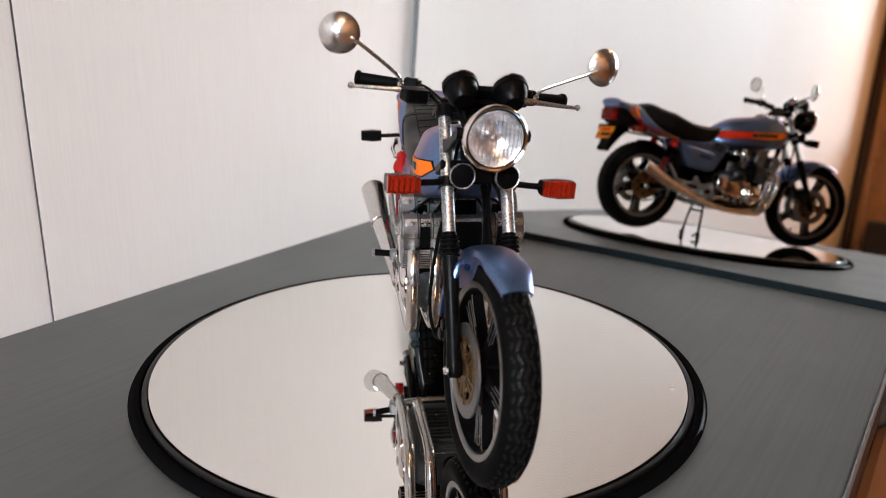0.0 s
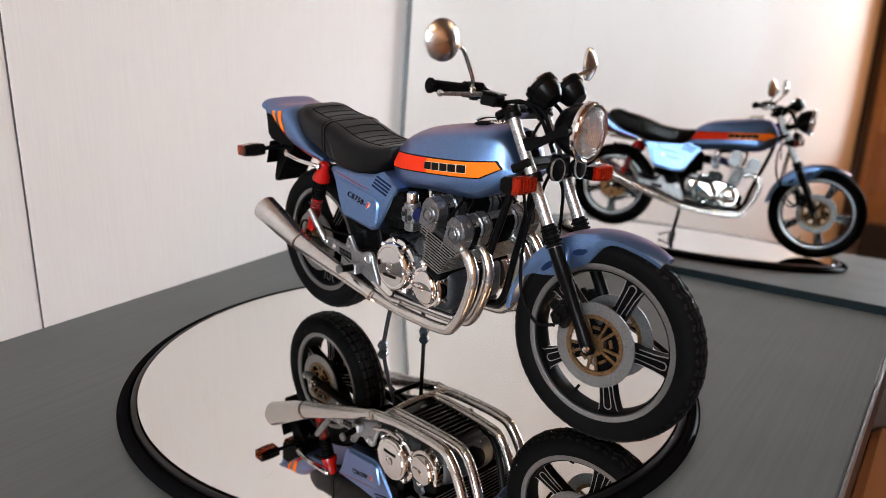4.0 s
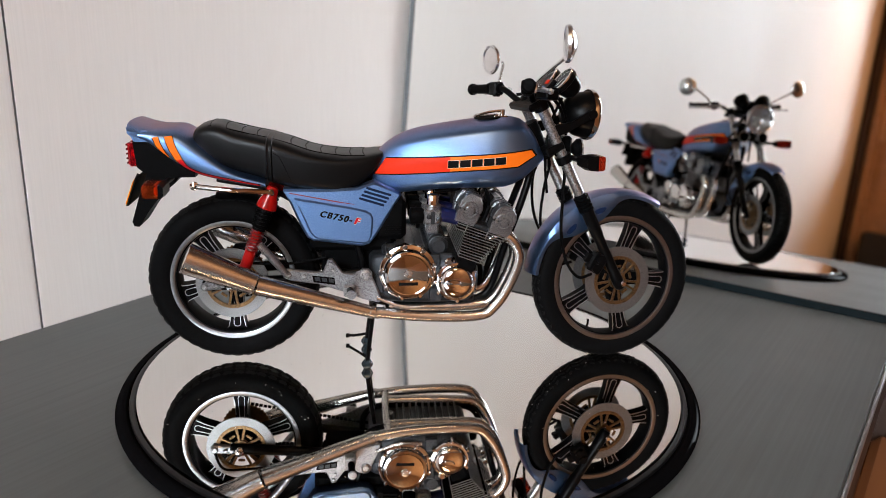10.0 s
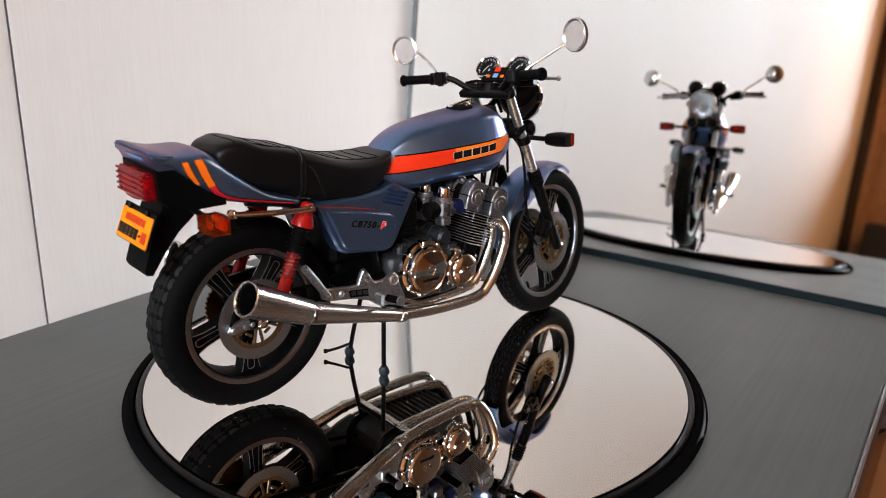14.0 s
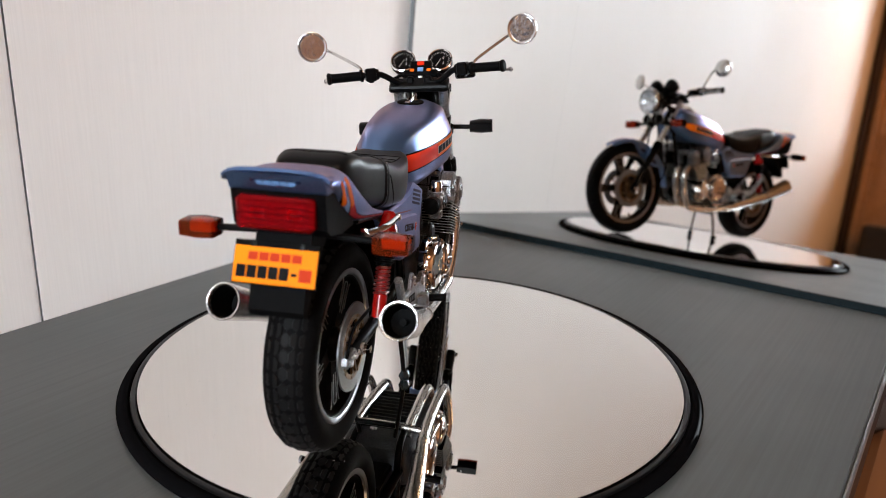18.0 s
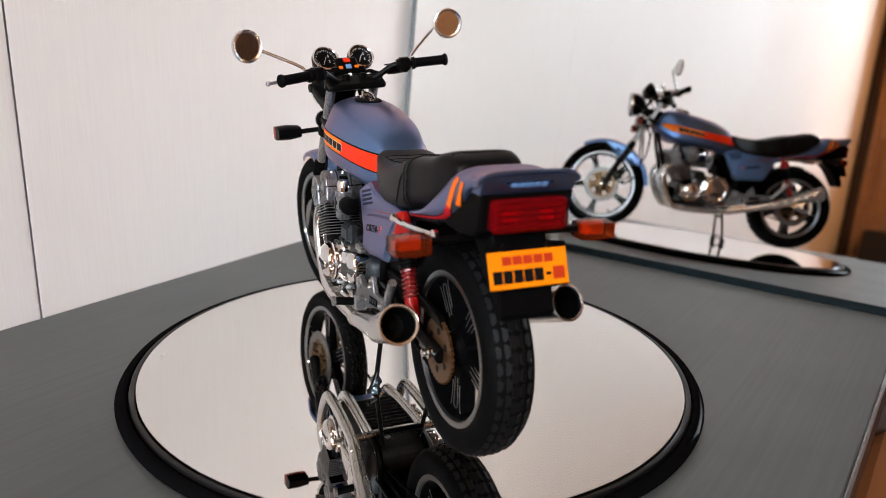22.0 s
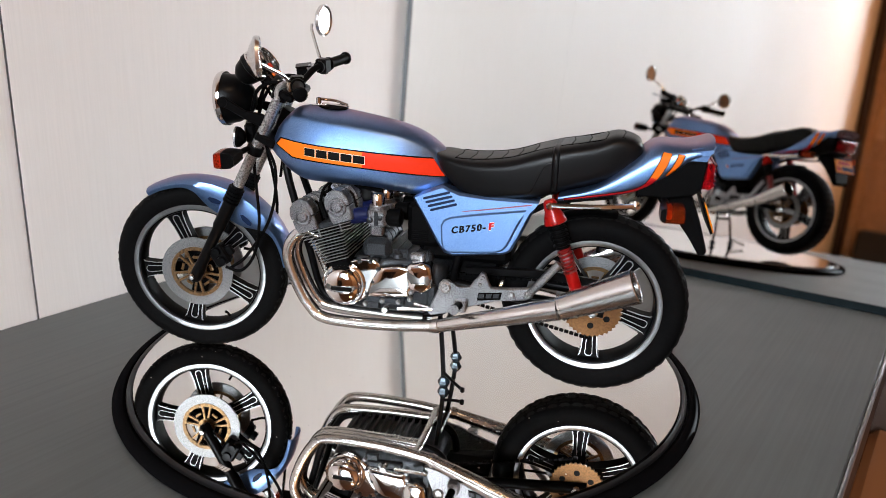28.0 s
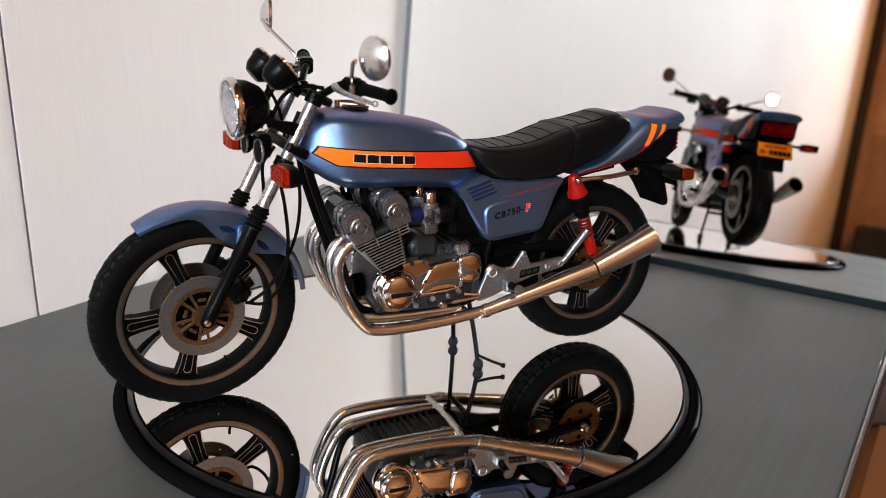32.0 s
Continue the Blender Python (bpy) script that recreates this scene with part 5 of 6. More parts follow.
for s in (1, -1):
    slope = Matrix(((1, 0, 0, 0), (0, 1, -0.085 * s, 0.085 * s * 50), (0, 0, 1, 0), (0, 0, 0, 1)))
    g = Geo()
    prism(g, COVER, s * 7.5, s * 12.4, 0.7)
    cover = part("side_cover", g, PAINT, None, "metallic blue side cover with model lettering", BIKE @ slope)
    g = Geo()
    prism(g, [(-37.0, 57.9), (-35.6, 54.4), (-32.4, 47.2), (-31.2, 45.9), (-29.6, 45.2), (-16.2, 43.9), (-14.4, 44.6), (-13.7, 46.2), (-13.2, 51.6), (-13.9, 53.2), (-15.6, 54.2), (-22, 55.5)], s * 12.0, s * 13.1, 0.5)
    part("raised_panel", g, PAINT, cover, at=BIKE @ slope)
    g = Geo()
    prism(g, [(-38.6, 59.5), (-38.5, 59.15), (-24.3, 56.6), (-19, 55.9), (-19, 56.05), (-24.3, 56.95)], s * 12.3, s * 12.47, 0.0)
    part("red_line", g, PINLINE, cover, at=BIKE @ slope)
    # dark bars laid on the cover stand for the shaded vents
    for k in range(4):
        g = Geo()
        a, c = Vector((-15.1 - 0.72 * k, 61.0 - 1.06 * k)), Vector((-8.0 - 0.72 * k, 58.9 - 1.06 * k))
        d = (c - a).normalized()
        n_ = Vector((-d.y, d.x)) * 0.36
        prism(g, [tuple(p) for p in (a + n_, c + n_, c + n_ * 0.6 + d * 0.3, c - n_ * 0.6 + d * 0.3, c - n_, a - n_, a - n_ * 0.6 - d * 0.3, a + n_ * 0.6 - d * 0.3)], s * 12.2, s * 12.47, 0.0)
        part("vent_slot", g, PAINT_DARK, cover, at=BIKE @ slope)
    x0, z0, tilt = (-29.5, 52.3, 11.5) if s < 0 else (-16.6, 49.6, 10.4)
    m = slope @ Matrix.Translation((x0, s * 13.12, z0)) @ Matrix.Rotation(radians(tilt), 4, "Y") @ (Matrix.Rotation(radians(90), 4, "X") if s < 0 else Matrix.Rotation(radians(180), 4, "Z") @ Matrix.Rotation(radians(90), 4, "X"))
    pale = m @ Matrix.Translation((0, 0, -0.03))
    lettering("F", 1.75, 1.95, CREAM, "lettering_edge", cover, pale @ Matrix.Translation((10.5, 0, 0)), 0.2)
    lettering("CB750-", 9.7, 1.95, INK, "lettering", cover, m)
    lettering("F", 1.75, 1.95, LETTERRED, "lettering", cover, m @ Matrix.Translation((10.5, 0, 0)))
    # shock absorber
    top, low = Vector((-43.6, s * 12.4, 60.0)), Vector((-52.2, s * 12.4, 36.8))
    way = (low - top).normalized()
    sm = axis_frame(top, way)
    L = (low - top).length
    g = Geo()
    lathe(g, [(0.01, -1.6), (1.3, -1.5), (1.8, -0.8), (2.0, 0.6), (2.1, 1.6), (2.7, 3.0), (3.1, 4.5), (3.15, 5.2), (2.7, 5.45), (0.01, 5.45)], 24, sm)
    lathe(g, [(1.35, 5.0), (1.35, L - 5.2), (1.75, L - 4.8), (1.75, L + 1), (0.01, L + 1.2)], 18, sm)
    shock = part("shock_absorber", g, RED, None, "red shock absorber with coil spring")
    g = Geo()
    prof = [(0.01, 5.0)]
    for k in range(6):
        prof += [(2.1, 5.4 + k * 1.15), (2.55, 5.55 + k * 1.15), (2.55, 5.85 + k * 1.15), (2.0, 6.1 + k * 1.15)]
    lathe(g, prof + [(2.0, 12.6), (0.01, 12.7)], 20, sm)
    part("rubber_boot", g, SATIN, shock, "black ribbed upper spring cover")
    g = Geo()
    tube(g, [sm @ Vector((1.75 * math.cos(k * 0.8), 1.75 * math.sin(k * 0.8), 12.8 + 7.2 * k / 54)) for k in range(55)], 0.36, 7, 1)
    part("coil_spring", g, COIL, shock, "dark red coil spring")
    g = Geo()
    lathe(g, [(0.01, 0), (1.0, 0), (1.0, 0.8), (0.6, 1.2), (0.01, 1.2)], 12, along_y(-43.6, s * 14.4, 60.2, s))
    tube(g, [(-44.2, s * 15.0, 60.4), (-55, s * 15.2, 60.9), (-65.5, s * 13.6, 61.6)], 0.75, 10, 4)
    lathe(g, [(0.01, -0.8), (1.2, -0.6), (1.3, 0.4), (0.01, 1.0)], 12, along_y(-66.0, s * 13.2, 61.7, s))
    part("grab_rail", g, CHROME, None, "chrome grab rail beside the seat")
    # swing arm
    g = Geo()
    tube(g, [(-14, s * 7.8, 33.5), (-36, s * 8.2, 31.0), (-60.5, s * 8.0, 29.0)], [1.5, 1.7, 1.9], 12, 3)
    part("swing_arm", g, BLACK)
    g = Geo()
    lathe(g, [(0.01, 0), (1.5, 0), (1.5, 1.0), (0.9, 1.4), (0.9, 2.4), (0.01, 2.5)], 12, along_y(-57.4, s * 9.6, 29.2, s))
    part("rear_axle_nut", g, CHROME)
    # footrest bracket
    g = Geo()
    prism(g, [(-17.6, 35.2), (-16.4, 36.2), (-14.8, 36.1), (-13.6, 34.8), (-13.5, 33.2), (-11.2, 28.0), (-10.6, 25.6), (-11.6, 25.0), (-16.5, 26.2), (-21, 28.2), (-30.0, 31.2), (-38.5, 32.4), (-40.6, 33.4), (-41.0, 35.0), (-39.6, 36.2), (-31.0, 35.2), (-28.7, 35.2), (-27.0, 39.2), (-25.8, 39.4), (-22.6, 34.9), (-19.6, 34.6)], s * 13.6, s * 14.9, 0.35)
    bracket = part("footrest_bracket", g, BRACKET, None, "speckled grey cast footrest bracket")
    for bx, bz, br in ((-15.6, 34.0, 1.7), (-34.6, 33.8, 0.9), (-39.3, 34.3, 1.1), (-26.3, 38.0, 0.6), (-25.6, 36.0, 0.55), (-21.9, 30.8, 0.6)):
        g = Geo()
        lathe(g, [(0.01, 0), (br, 0), (br, 0.4), (br * 0.75, 0.7), (br * 0.6, 0.45), (0.01, 0.5)], 16, along_y(bx, s * 14.85, bz, s))
        part("bracket_bolt", g, FORKSILVER, bracket)
    g = Geo()
    prism(g, [(-32.0, 34.2), (-25.2, 33.4), (-24.9, 31.0), (-31.6, 32.0)], s * 14.85, s * 14.95, 0.0)
    inset = part("bracket_inset", g, SATIN, bracket, "dark cast inset with raised marks")
    for k in range(3):
        g = Geo()
        prism(g, [(-31.2 + 2.1 * k, 33.7 - 0.25 * k), (-29.6 + 2.1 * k, 33.5 - 0.25 * k), (-29.5 + 2.1 * k, 32.3 - 0.25 * k), (-31.0 + 2.1 * k, 32.5 - 0.25 * k)], s * 14.9, s * 15.05, 0.0)
        part("raised_mark", g, CASE, bracket)
    g = Geo()
    tube(g, [(-39.8, s * 15.3, 34.8), (-43.6, s * 15.8, 39.8), (-47.4, s * 16.2, 44.6)], [1.05, 1.2, 1.1], 12, 3)
    part("pillion_footrest", g, BRACKET, bracket, "grey folded pillion footrest")
    g = Geo()
    box(g, -22.4, -18.8, min(s * 14.8, s * 18.2), max(s * 14.8, s * 18.2), 28.0, 31.6, 0.5)
    part("footrest_block", g, BRACKET, bracket)
    g = Geo()
    tube(g, [(-20.4, s * 17.5, 30.2), (-20.2, s * 20, 30.5), (-19.9, s * 23.6, 30.9)], 1.15, 12, 3)
    peg = part("footrest", g, SATIN, bracket, "black rubber rider's footrest")
    g = Geo()
    lathe(g, [(0.01, -0.4), (1.4, -0.4), (1.4, 0.4), (0.01, 0.5)], 12, along_y(-19.9, s * 23.7, 30.9, s))
    part("footrest_end", g, BRACKET, bracket)
    # stand leg
    g = Geo()
    tube(g, [(-12.5, s * 6.0, 22.0), (-14.0, s * 8.0, 11.0), (-15.0, s * 9.4, 1.2)], 0.75, 10, 3)
    leg = part("stand_leg", g, BLACK, None, "black leg of the centre stand")
    g = Geo()
    lathe(g, [(0.01, 0), (1.2, 0), (1.9, 1.3), (1.9, 1.9), (1.1, 3.2), (0.01, 3.2)], 6, Matrix.Translation((-15.0, s * 9.5, 0.05)), True)
    part("stand_foot", g, FOOT, leg, "dark faceted stand foot")
    # silencer and outer exhaust pipes
    g = Geo()
    tip, back, step, joint = Vector((-67.6, s * 22.0, 42.0)), Vector((-49.0, s * 20.0, 33.4)), Vector((-48.2, s * 19.9, 33.0)), Vector((-13.6, s * 15.6, 22.2))
    tube(g, [joint + Vector((2, 0, -0.3)), joint, (joint + step) / 2, step], [1.75, 1.85, 2.55, 3.2], 24, 3)
    tube(g, [back, tip], [3.5, 4.7], 32, 1, caps=False)
    way = (tip - back).normalized()
    mm_ = axis_frame(tip, way)
    lathe(g, [(4.7, 0.0), (4.72, 0.35), (4.55, 0.55), (4.25, 0.5), (4.0, 0.2), (3.95, -0.8)], 36, mm_, False)
    lathe(g, [(0.5, 0), (3.15, 0), (3.5, 0.5)], 32, axis_frame(back - way * 0.3, way), False)
    sil = part("silencer", g, STEEL, None, "brushed metal flared silencer")
    g = Geo()
    lathe(g, [(4.05, -0.5), (3.3, -9.0), (0.9, -9.5), (0.9, -7.0), (0.01, -7.0)], 28, mm_, False)
    part("silencer_mouth", g, SATIN, sil, "dark silencer mouth")
    g = Geo()
    lathe(g, [(3.3, -0.35), (3.58, -0.2), (3.58, 0.4), (3.4, 0.5)], 28, axis_frame(back, way), False)
    part("clamp_band", g, STEEL, sil)
    g = Geo()
    lathe(g, [(1.9, -1.0), (2.15, -0.8), (2.15, 0.8), (1.9, 1.0)], 20, axis_frame(joint, joint - step), False)
    part("joint_clamp", g, STEEL, sil)
    for yy, inner in ((14.0, 0), (7.6, 1)):
        g = Geo()
        end = [(2.0, s * 14.6, 19.9 + 0.4), (-12.0, s * 15.1, 21.9)] if not inner else [(4.0, s * 8.6, 21.2), (-8.0, s * 9.0, 21.4)]
        low_ = 20.2 if not inner else 21.6
        tube(g, [(22.5, s * yy, 45.4), (26.5, s * yy, 46.8), (30.2, s * (yy + 0.2), 45.0), (32.4, s * (yy + 0.5), 39.5), (29.9, s * (yy + 0.5), 31.0), (25.6, s * (yy + 0.4), 23.6), (20.0, s * (yy + 0.4), low_)] + end, 1.75, 18, 6)
        part("exhaust_pipe", g, STEEL, None, "bent bright steel exhaust pipe")
g = Geo()
tube(g, [(-8, -15, 21.2), (-8.5, -5, 20.4), (-8.5, 5, 20.4), (-8, 15, 21.2)], 1.3, 14, 4)
part("balance_pipe", g, STEEL)
g = Geo()
tube(g, [(-14.8, 9.2, 4.6), (-18.5, 11.6, 3.0), (-21.5, 13.8, 2.0)], 0.5, 8, 3)
lathe(g, [(0.01, -0.9), (0.7, -0.6), (0.7, 0.6), (0.01, 0.9)], 8, Matrix.Translation((-21.6, 13.9, 2.0)))
tube(g, [(-13.4, -6.6, 17.5), (-13.4, 6.6, 17.5)], 0.9, 10, 1)
part("stand_pedal", g, BLACK)
# chain and guard on the left
g = Geo()
prism(g, [(-20, 38.6), (-44, 39.6), (-58, 38.2), (-60, 35.6), (-44, 37.0), (-20, 36.4)], 6.6, 8.0, 0.3)
part("chain_guard", g, BLACK)
g = Geo()
for (xa, za), (xb, zb) in (((-7, 35.6), (-57, 36.4)), ((-7, 30.4), (-57, 19.8))):
    for k in range(34):
        t = (k + 0.5) / 34
        m = Matrix.Translation((xa + (xb - xa) * t, 6.4, za + (zb - za) * t)) @ Matrix.Rotation(-math.atan2(zb - za, xb - xa), 4, "Y")
        box(g, -0.62, 0.62, -0.5, 0.5, -0.42, 0.42, 0.12, m)
part("chain", g, SATIN)

# ---- engine ----
g = Geo()
hull(g, stations([(-14.5, 26, 38, 9.5, 32), (-12, 24, 40, 11.8, 32), (-2, 23, 41.0, 12.4, 32), (8, 23, 40.5, 12.6, 32), (16, 23.5, 39, 12.4, 31), (19.0, 25.0, 37, 11.6, 31), (20.4, 27.5, 35, 9.5, 31)], 3), 6, 6, 40)
engine = part("engine", g, CASE, None, "dark grey air-cooled four-cylinder engine")
g = Geo()
box(g, -6, 19, -6.6, 6.6, 22.6, 24.5, 0.8)
box(g, -9, 19.5, -10.5, 10.5, 23.6, 25.4, 0.6)
sump = part("oil_sump", g, CASE, None, "dark grey finned oil sump")
for k in range(10):
    g = Geo()
    box(g, -4.6 + k * 2.3, -4.0 + k * 2.3, -6.8, 6.8, 21.4, 23.0, 0.1)
    part("sump_rib", g, CASE, sump)
g = Geo()
lathe(g, [(0.01, 0), (1.3, 0), (1.3, 0.8), (0.01, 0.9)], 6, axis_frame((-7.0, 3.0, 23.7), (0, 0, -1)))
part("drain_plug", g, FORKSILVER, sump)
g = Geo()
lathe(g, [(0.01, 0), (3.6, 0), (3.6, 3.2), (3.0, 4.0), (0.01, 4.2)], 28, axis_frame((19.6, 0, 29.5), (0.96, 0, -0.1)))
part("oil_filter", g, SATIN, engine, "round black oil filter housing")
# the block leans forward: its own axes are length, width, height
CA, fwd = Vector((0.332, 0, 0.943)), Vector((0.943, 0, -0.332))
CM = Matrix(((fwd.x, 0, CA.x, 16.2), (0, 1, 0, 0), (fwd.z, 0, CA.z, 37.6), (0, 0, 0, 1)))
g = Geo()
box(g, -3.4, 2.9, -15.2, 15.2, -3, 11.6, 0.6, CM)
block = part("cylinder_block", g, SATIN, None, "black cylinder block between silver fins")
# fin plates are black and only their edges silver, which keeps the gaps dark
for k in range(12):
    z0 = 1.9 + k * 0.89
    back, front = (-4.2 - 0.12 * k, 3.6 + 0.3 * k) if k < 9 else (-8.2, 7.2 + 0.5 * (k - 9))
    for s in (1, -1):
        g, t = Geo(), Geo()
        y0, y1 = sorted((s * 0.25, s * 16.6))
        box(g, back + 0.25, front - 0.25, y0, y1, z0 + 0.02, z0 + 0.22, 0, CM)
        part("cooling_fin", g, SATIN, block)
        ya, yb = sorted((s * 16.5, s * 16.95))
        box(t, back, front, ya, yb, z0, z0 + 0.24, 0.07, CM)
        part("fin_edge", t, CAST, block, "silver fin edge")
        for q in (back, front - 0.45):
            t = Geo()
            ya, yb = sorted((s * 0.3, s * 16.48))
            box(t, q, q + 0.45, ya, yb, z0, z0 + 0.24, 0.07, CM)
            part("fin_edge", t, CAST, block)
for s in (1, -1):
    for q in (-5.2, 1.6):
        g = Geo()
        y0, y1 = sorted((s * 16.6, s * 17.0))
        box(g, q, q + 0.3, y0, y1, 9.7, 12.2, 0.05, CM)
        part("fin_tie", g, CAST, block)
g = Geo()
box(g, -7.0, 6.4, -15.8, 15.8, 11.9, 13.4, 0.3, CM)
part("cylinder_head", g, CASE, engine)
for q in (-6.1, 5.1):
    lower = [(-3.3, 12.3), (2.9, 12.3), (3.5, 14.0), (3.6, 16.3), (-3.6, 16.3), (-3.5, 14.0)]
    upper = [(-3.7, 16.7), (3.7, 16.7), (3.75, 18.4), (3.0, 20.3), (1.2, 21.6), (-1.2, 21.9), (-2.8, 20.8), (-3.7, 18.6)]
    core = [(-3.1, 13.0), (3.1, 13.0), (3.2, 18.5), (2.0, 20.6), (-2.0, 20.6), (-3.2, 18.5)]
    bays = [(-17.0, 0.9), (-16.8, 0.97), (-16.6, 1.0), (-12.6, 1.0), (-12.2, 0.78), (-9.6, 0.78), (-9.2, 1.0), (-5.2, 1.0), (-4.8, 0.66), (4.8, 0.66), (5.2, 1.0), (9.2, 1.0), (9.6, 0.78), (12.2, 0.78), (12.6, 1.0), (16.6, 1.0), (16.8, 0.97), (17.0, 0.9)]
    g = Geo()
    loft(g, [[(q + a, y, c) for a, c in core] for y in (-16.2, 16.2)], True, True, CM)
    head = part("head_core", g, SATIN, None)
    for nm, prof in (("head_casting", lower), ("cam_cover", upper)):
        g = Geo()
        mid = sum(c for a, c in prof) / len(prof)
        loft(g, [[(q + a * e, y, mid + (c - mid) * (0.5 + 0.5 * e)) for a, c in prof] for y, e in bays], True, True, CM)
        part(nm, g, ENGINE, head, angle=18)
    for s in (1, -1):
        g = Geo()
        lathe(g, [(1.95, 0), (2.75, 0.0), (2.75, 0.5), (2.45, 0.75), (1.95, 0.75), (1.95, 0)], 26, CM @ axis_frame((q, s * 16.75, 16.8), (0, s, 0)), False)
        part("cap_ring", g, ENGINE, head)
        # black disc that darkens the ring's recess by colour
        g = Geo()
        lathe(g, [(0.01, 0), (1.95, 0), (1.95, 0.2), (0.01, 0.22)], 22, CM @ axis_frame((q, s * 16.75, 16.8), (0, s, 0)))
        part("cap_recess", g, SATIN, head)
        g = Geo()
        lathe(g, [(0.01, 0), (1.5, 0), (1.5, 0.55), (1.2, 0.8), (0.01, 0.85)], 22, CM @ axis_frame((q, s * 16.8, 16.8), (0, s, 0)))
        part("end_cap", g, ENGINE, head)
        for a, c in ((-2.4, 19.3), (2.2, 19.0), (-2.5, 13.6), (2.2, 13.6)):
            g = Geo()
            y0, y1 = sorted((s * 16.3, s * 17.05))
            box(g, q + a - 0.75, q + a + 0.75, y0, y1, c - 0.75, c + 0.75, 0.2, CM)
            part("cast_boss", g, ENGINE, head)
        # raised black strips put on the face in place of shaded grooves
        for a, c, w_, h_ in ((-0.2, 13.9, 0.12, 1.4), (-1.9, 15.9, 1.5, 0.1), (2.2, 15.6, 1.2, 0.1), (-0.4, 20.0, 0.1, 1.0), (1.6, 20.2, 0.9, 0.1)):
            g = Geo()
            y0, y1 = sorted((s * 16.4, s * 16.93))
            box(g, q + a - w_, q + a + w_, y0, y1, c - h_, c + h_, 0, CM)
            part("dark_strip", g, SATIN, head)
    for y in (-13.0, -8.8, -5.6, 5.6, 8.8, 13.0):
        g = Geo()
        loft(g, [[(q + a * 1.05, y + dy, 19.0 + (c - 19.0) * 1.05) for a, c in upper] for dy in (-0.2, 0.2)], True, True, CM)
        part("cover_rib", g, CASE, head)
    for y in (-14.4, -10.8, -6.8, 6.8, 10.8, 14.4):
        for e in (-2.3, 2.3):
            g = Geo()
            lathe(g, [(0.01, 0), (0.6, 0), (0.6, 0.8), (0.01, 0.85)], 8, CM @ Matrix.Translation((q + e, y, 20.4)))
            part("cover_bolt", g, FORKSILVER, head)
for y in (-14, -7.2, 7.2, 14):
    g = Geo()
    tube(g, [tuple(CM @ Vector((-0.4, y, 14.5))), tuple(CM @ Vector((-0.4, y, 19.5)))], 0.75, 8, 1)
    tube(g, [tuple(CM @ Vector((-0.4, y, 19.4))), tuple(CM @ Vector((-1.4, y * 0.7, 22.6))), tuple(CM @ Vector((-5.0, y * 0.3, 24.4)))], 0.42, 8, 4)
    part("ignition_lead", g, SATIN, engine)
g = Geo()
tube(g, [(7.2, -12.6, 42.6), (7.2, -11.8, 42.6), (7.2, 11.8, 42.6), (7.2, 12.6, 42.6)], [2.0, 2.9, 2.9, 2.0], 20, 1)
starter = part("starter_motor", g, CASE, None, "dark ribbed starter motor housing")
for k in range(7):
    g = Geo()
    y = -10.8 + 3.6 * k
    lathe(g, [(2.8, -0.35), (3.15, -0.25), (3.15, 0.25), (2.8, 0.35), (2.8, -0.35)], 20, along_y(7.2, y, 42.6, 1), False)
    part("starter_rib", g, CASE, starter)
g = Geo()
box(g, -10.5, 4.6, -10.6, 10.6, 39.0, 42.6, 0.8)
top_case = part("upper_crankcase", g, CASE, None)
for k in range(5):
    g = Geo()
    box(g, -9.5 + 3 * k, -8.9 + 3 * k, -11.0, 11.0, 39.5, 43.0, 0.2)
    part("crankcase_rib", g, CASE, top_case)
for s in (1, -1):
    for bx, bz, bw, bh in ((6.2, 36.6, 1.6, 3.6), (9.6, 39.4, 2.0, 1.2), (-11.2, 30.5, 1.2, 3.2), (6.6, 27.0, 2.2, 2.4)):
        g = Geo()
        y0, y1 = sorted((s * 11.6, s * 13.4))
        box(g, bx - bw, bx + bw, y0, y1, bz - bh, bz + bh, 0.4)
        part("case_boss", g, CASE, engine)
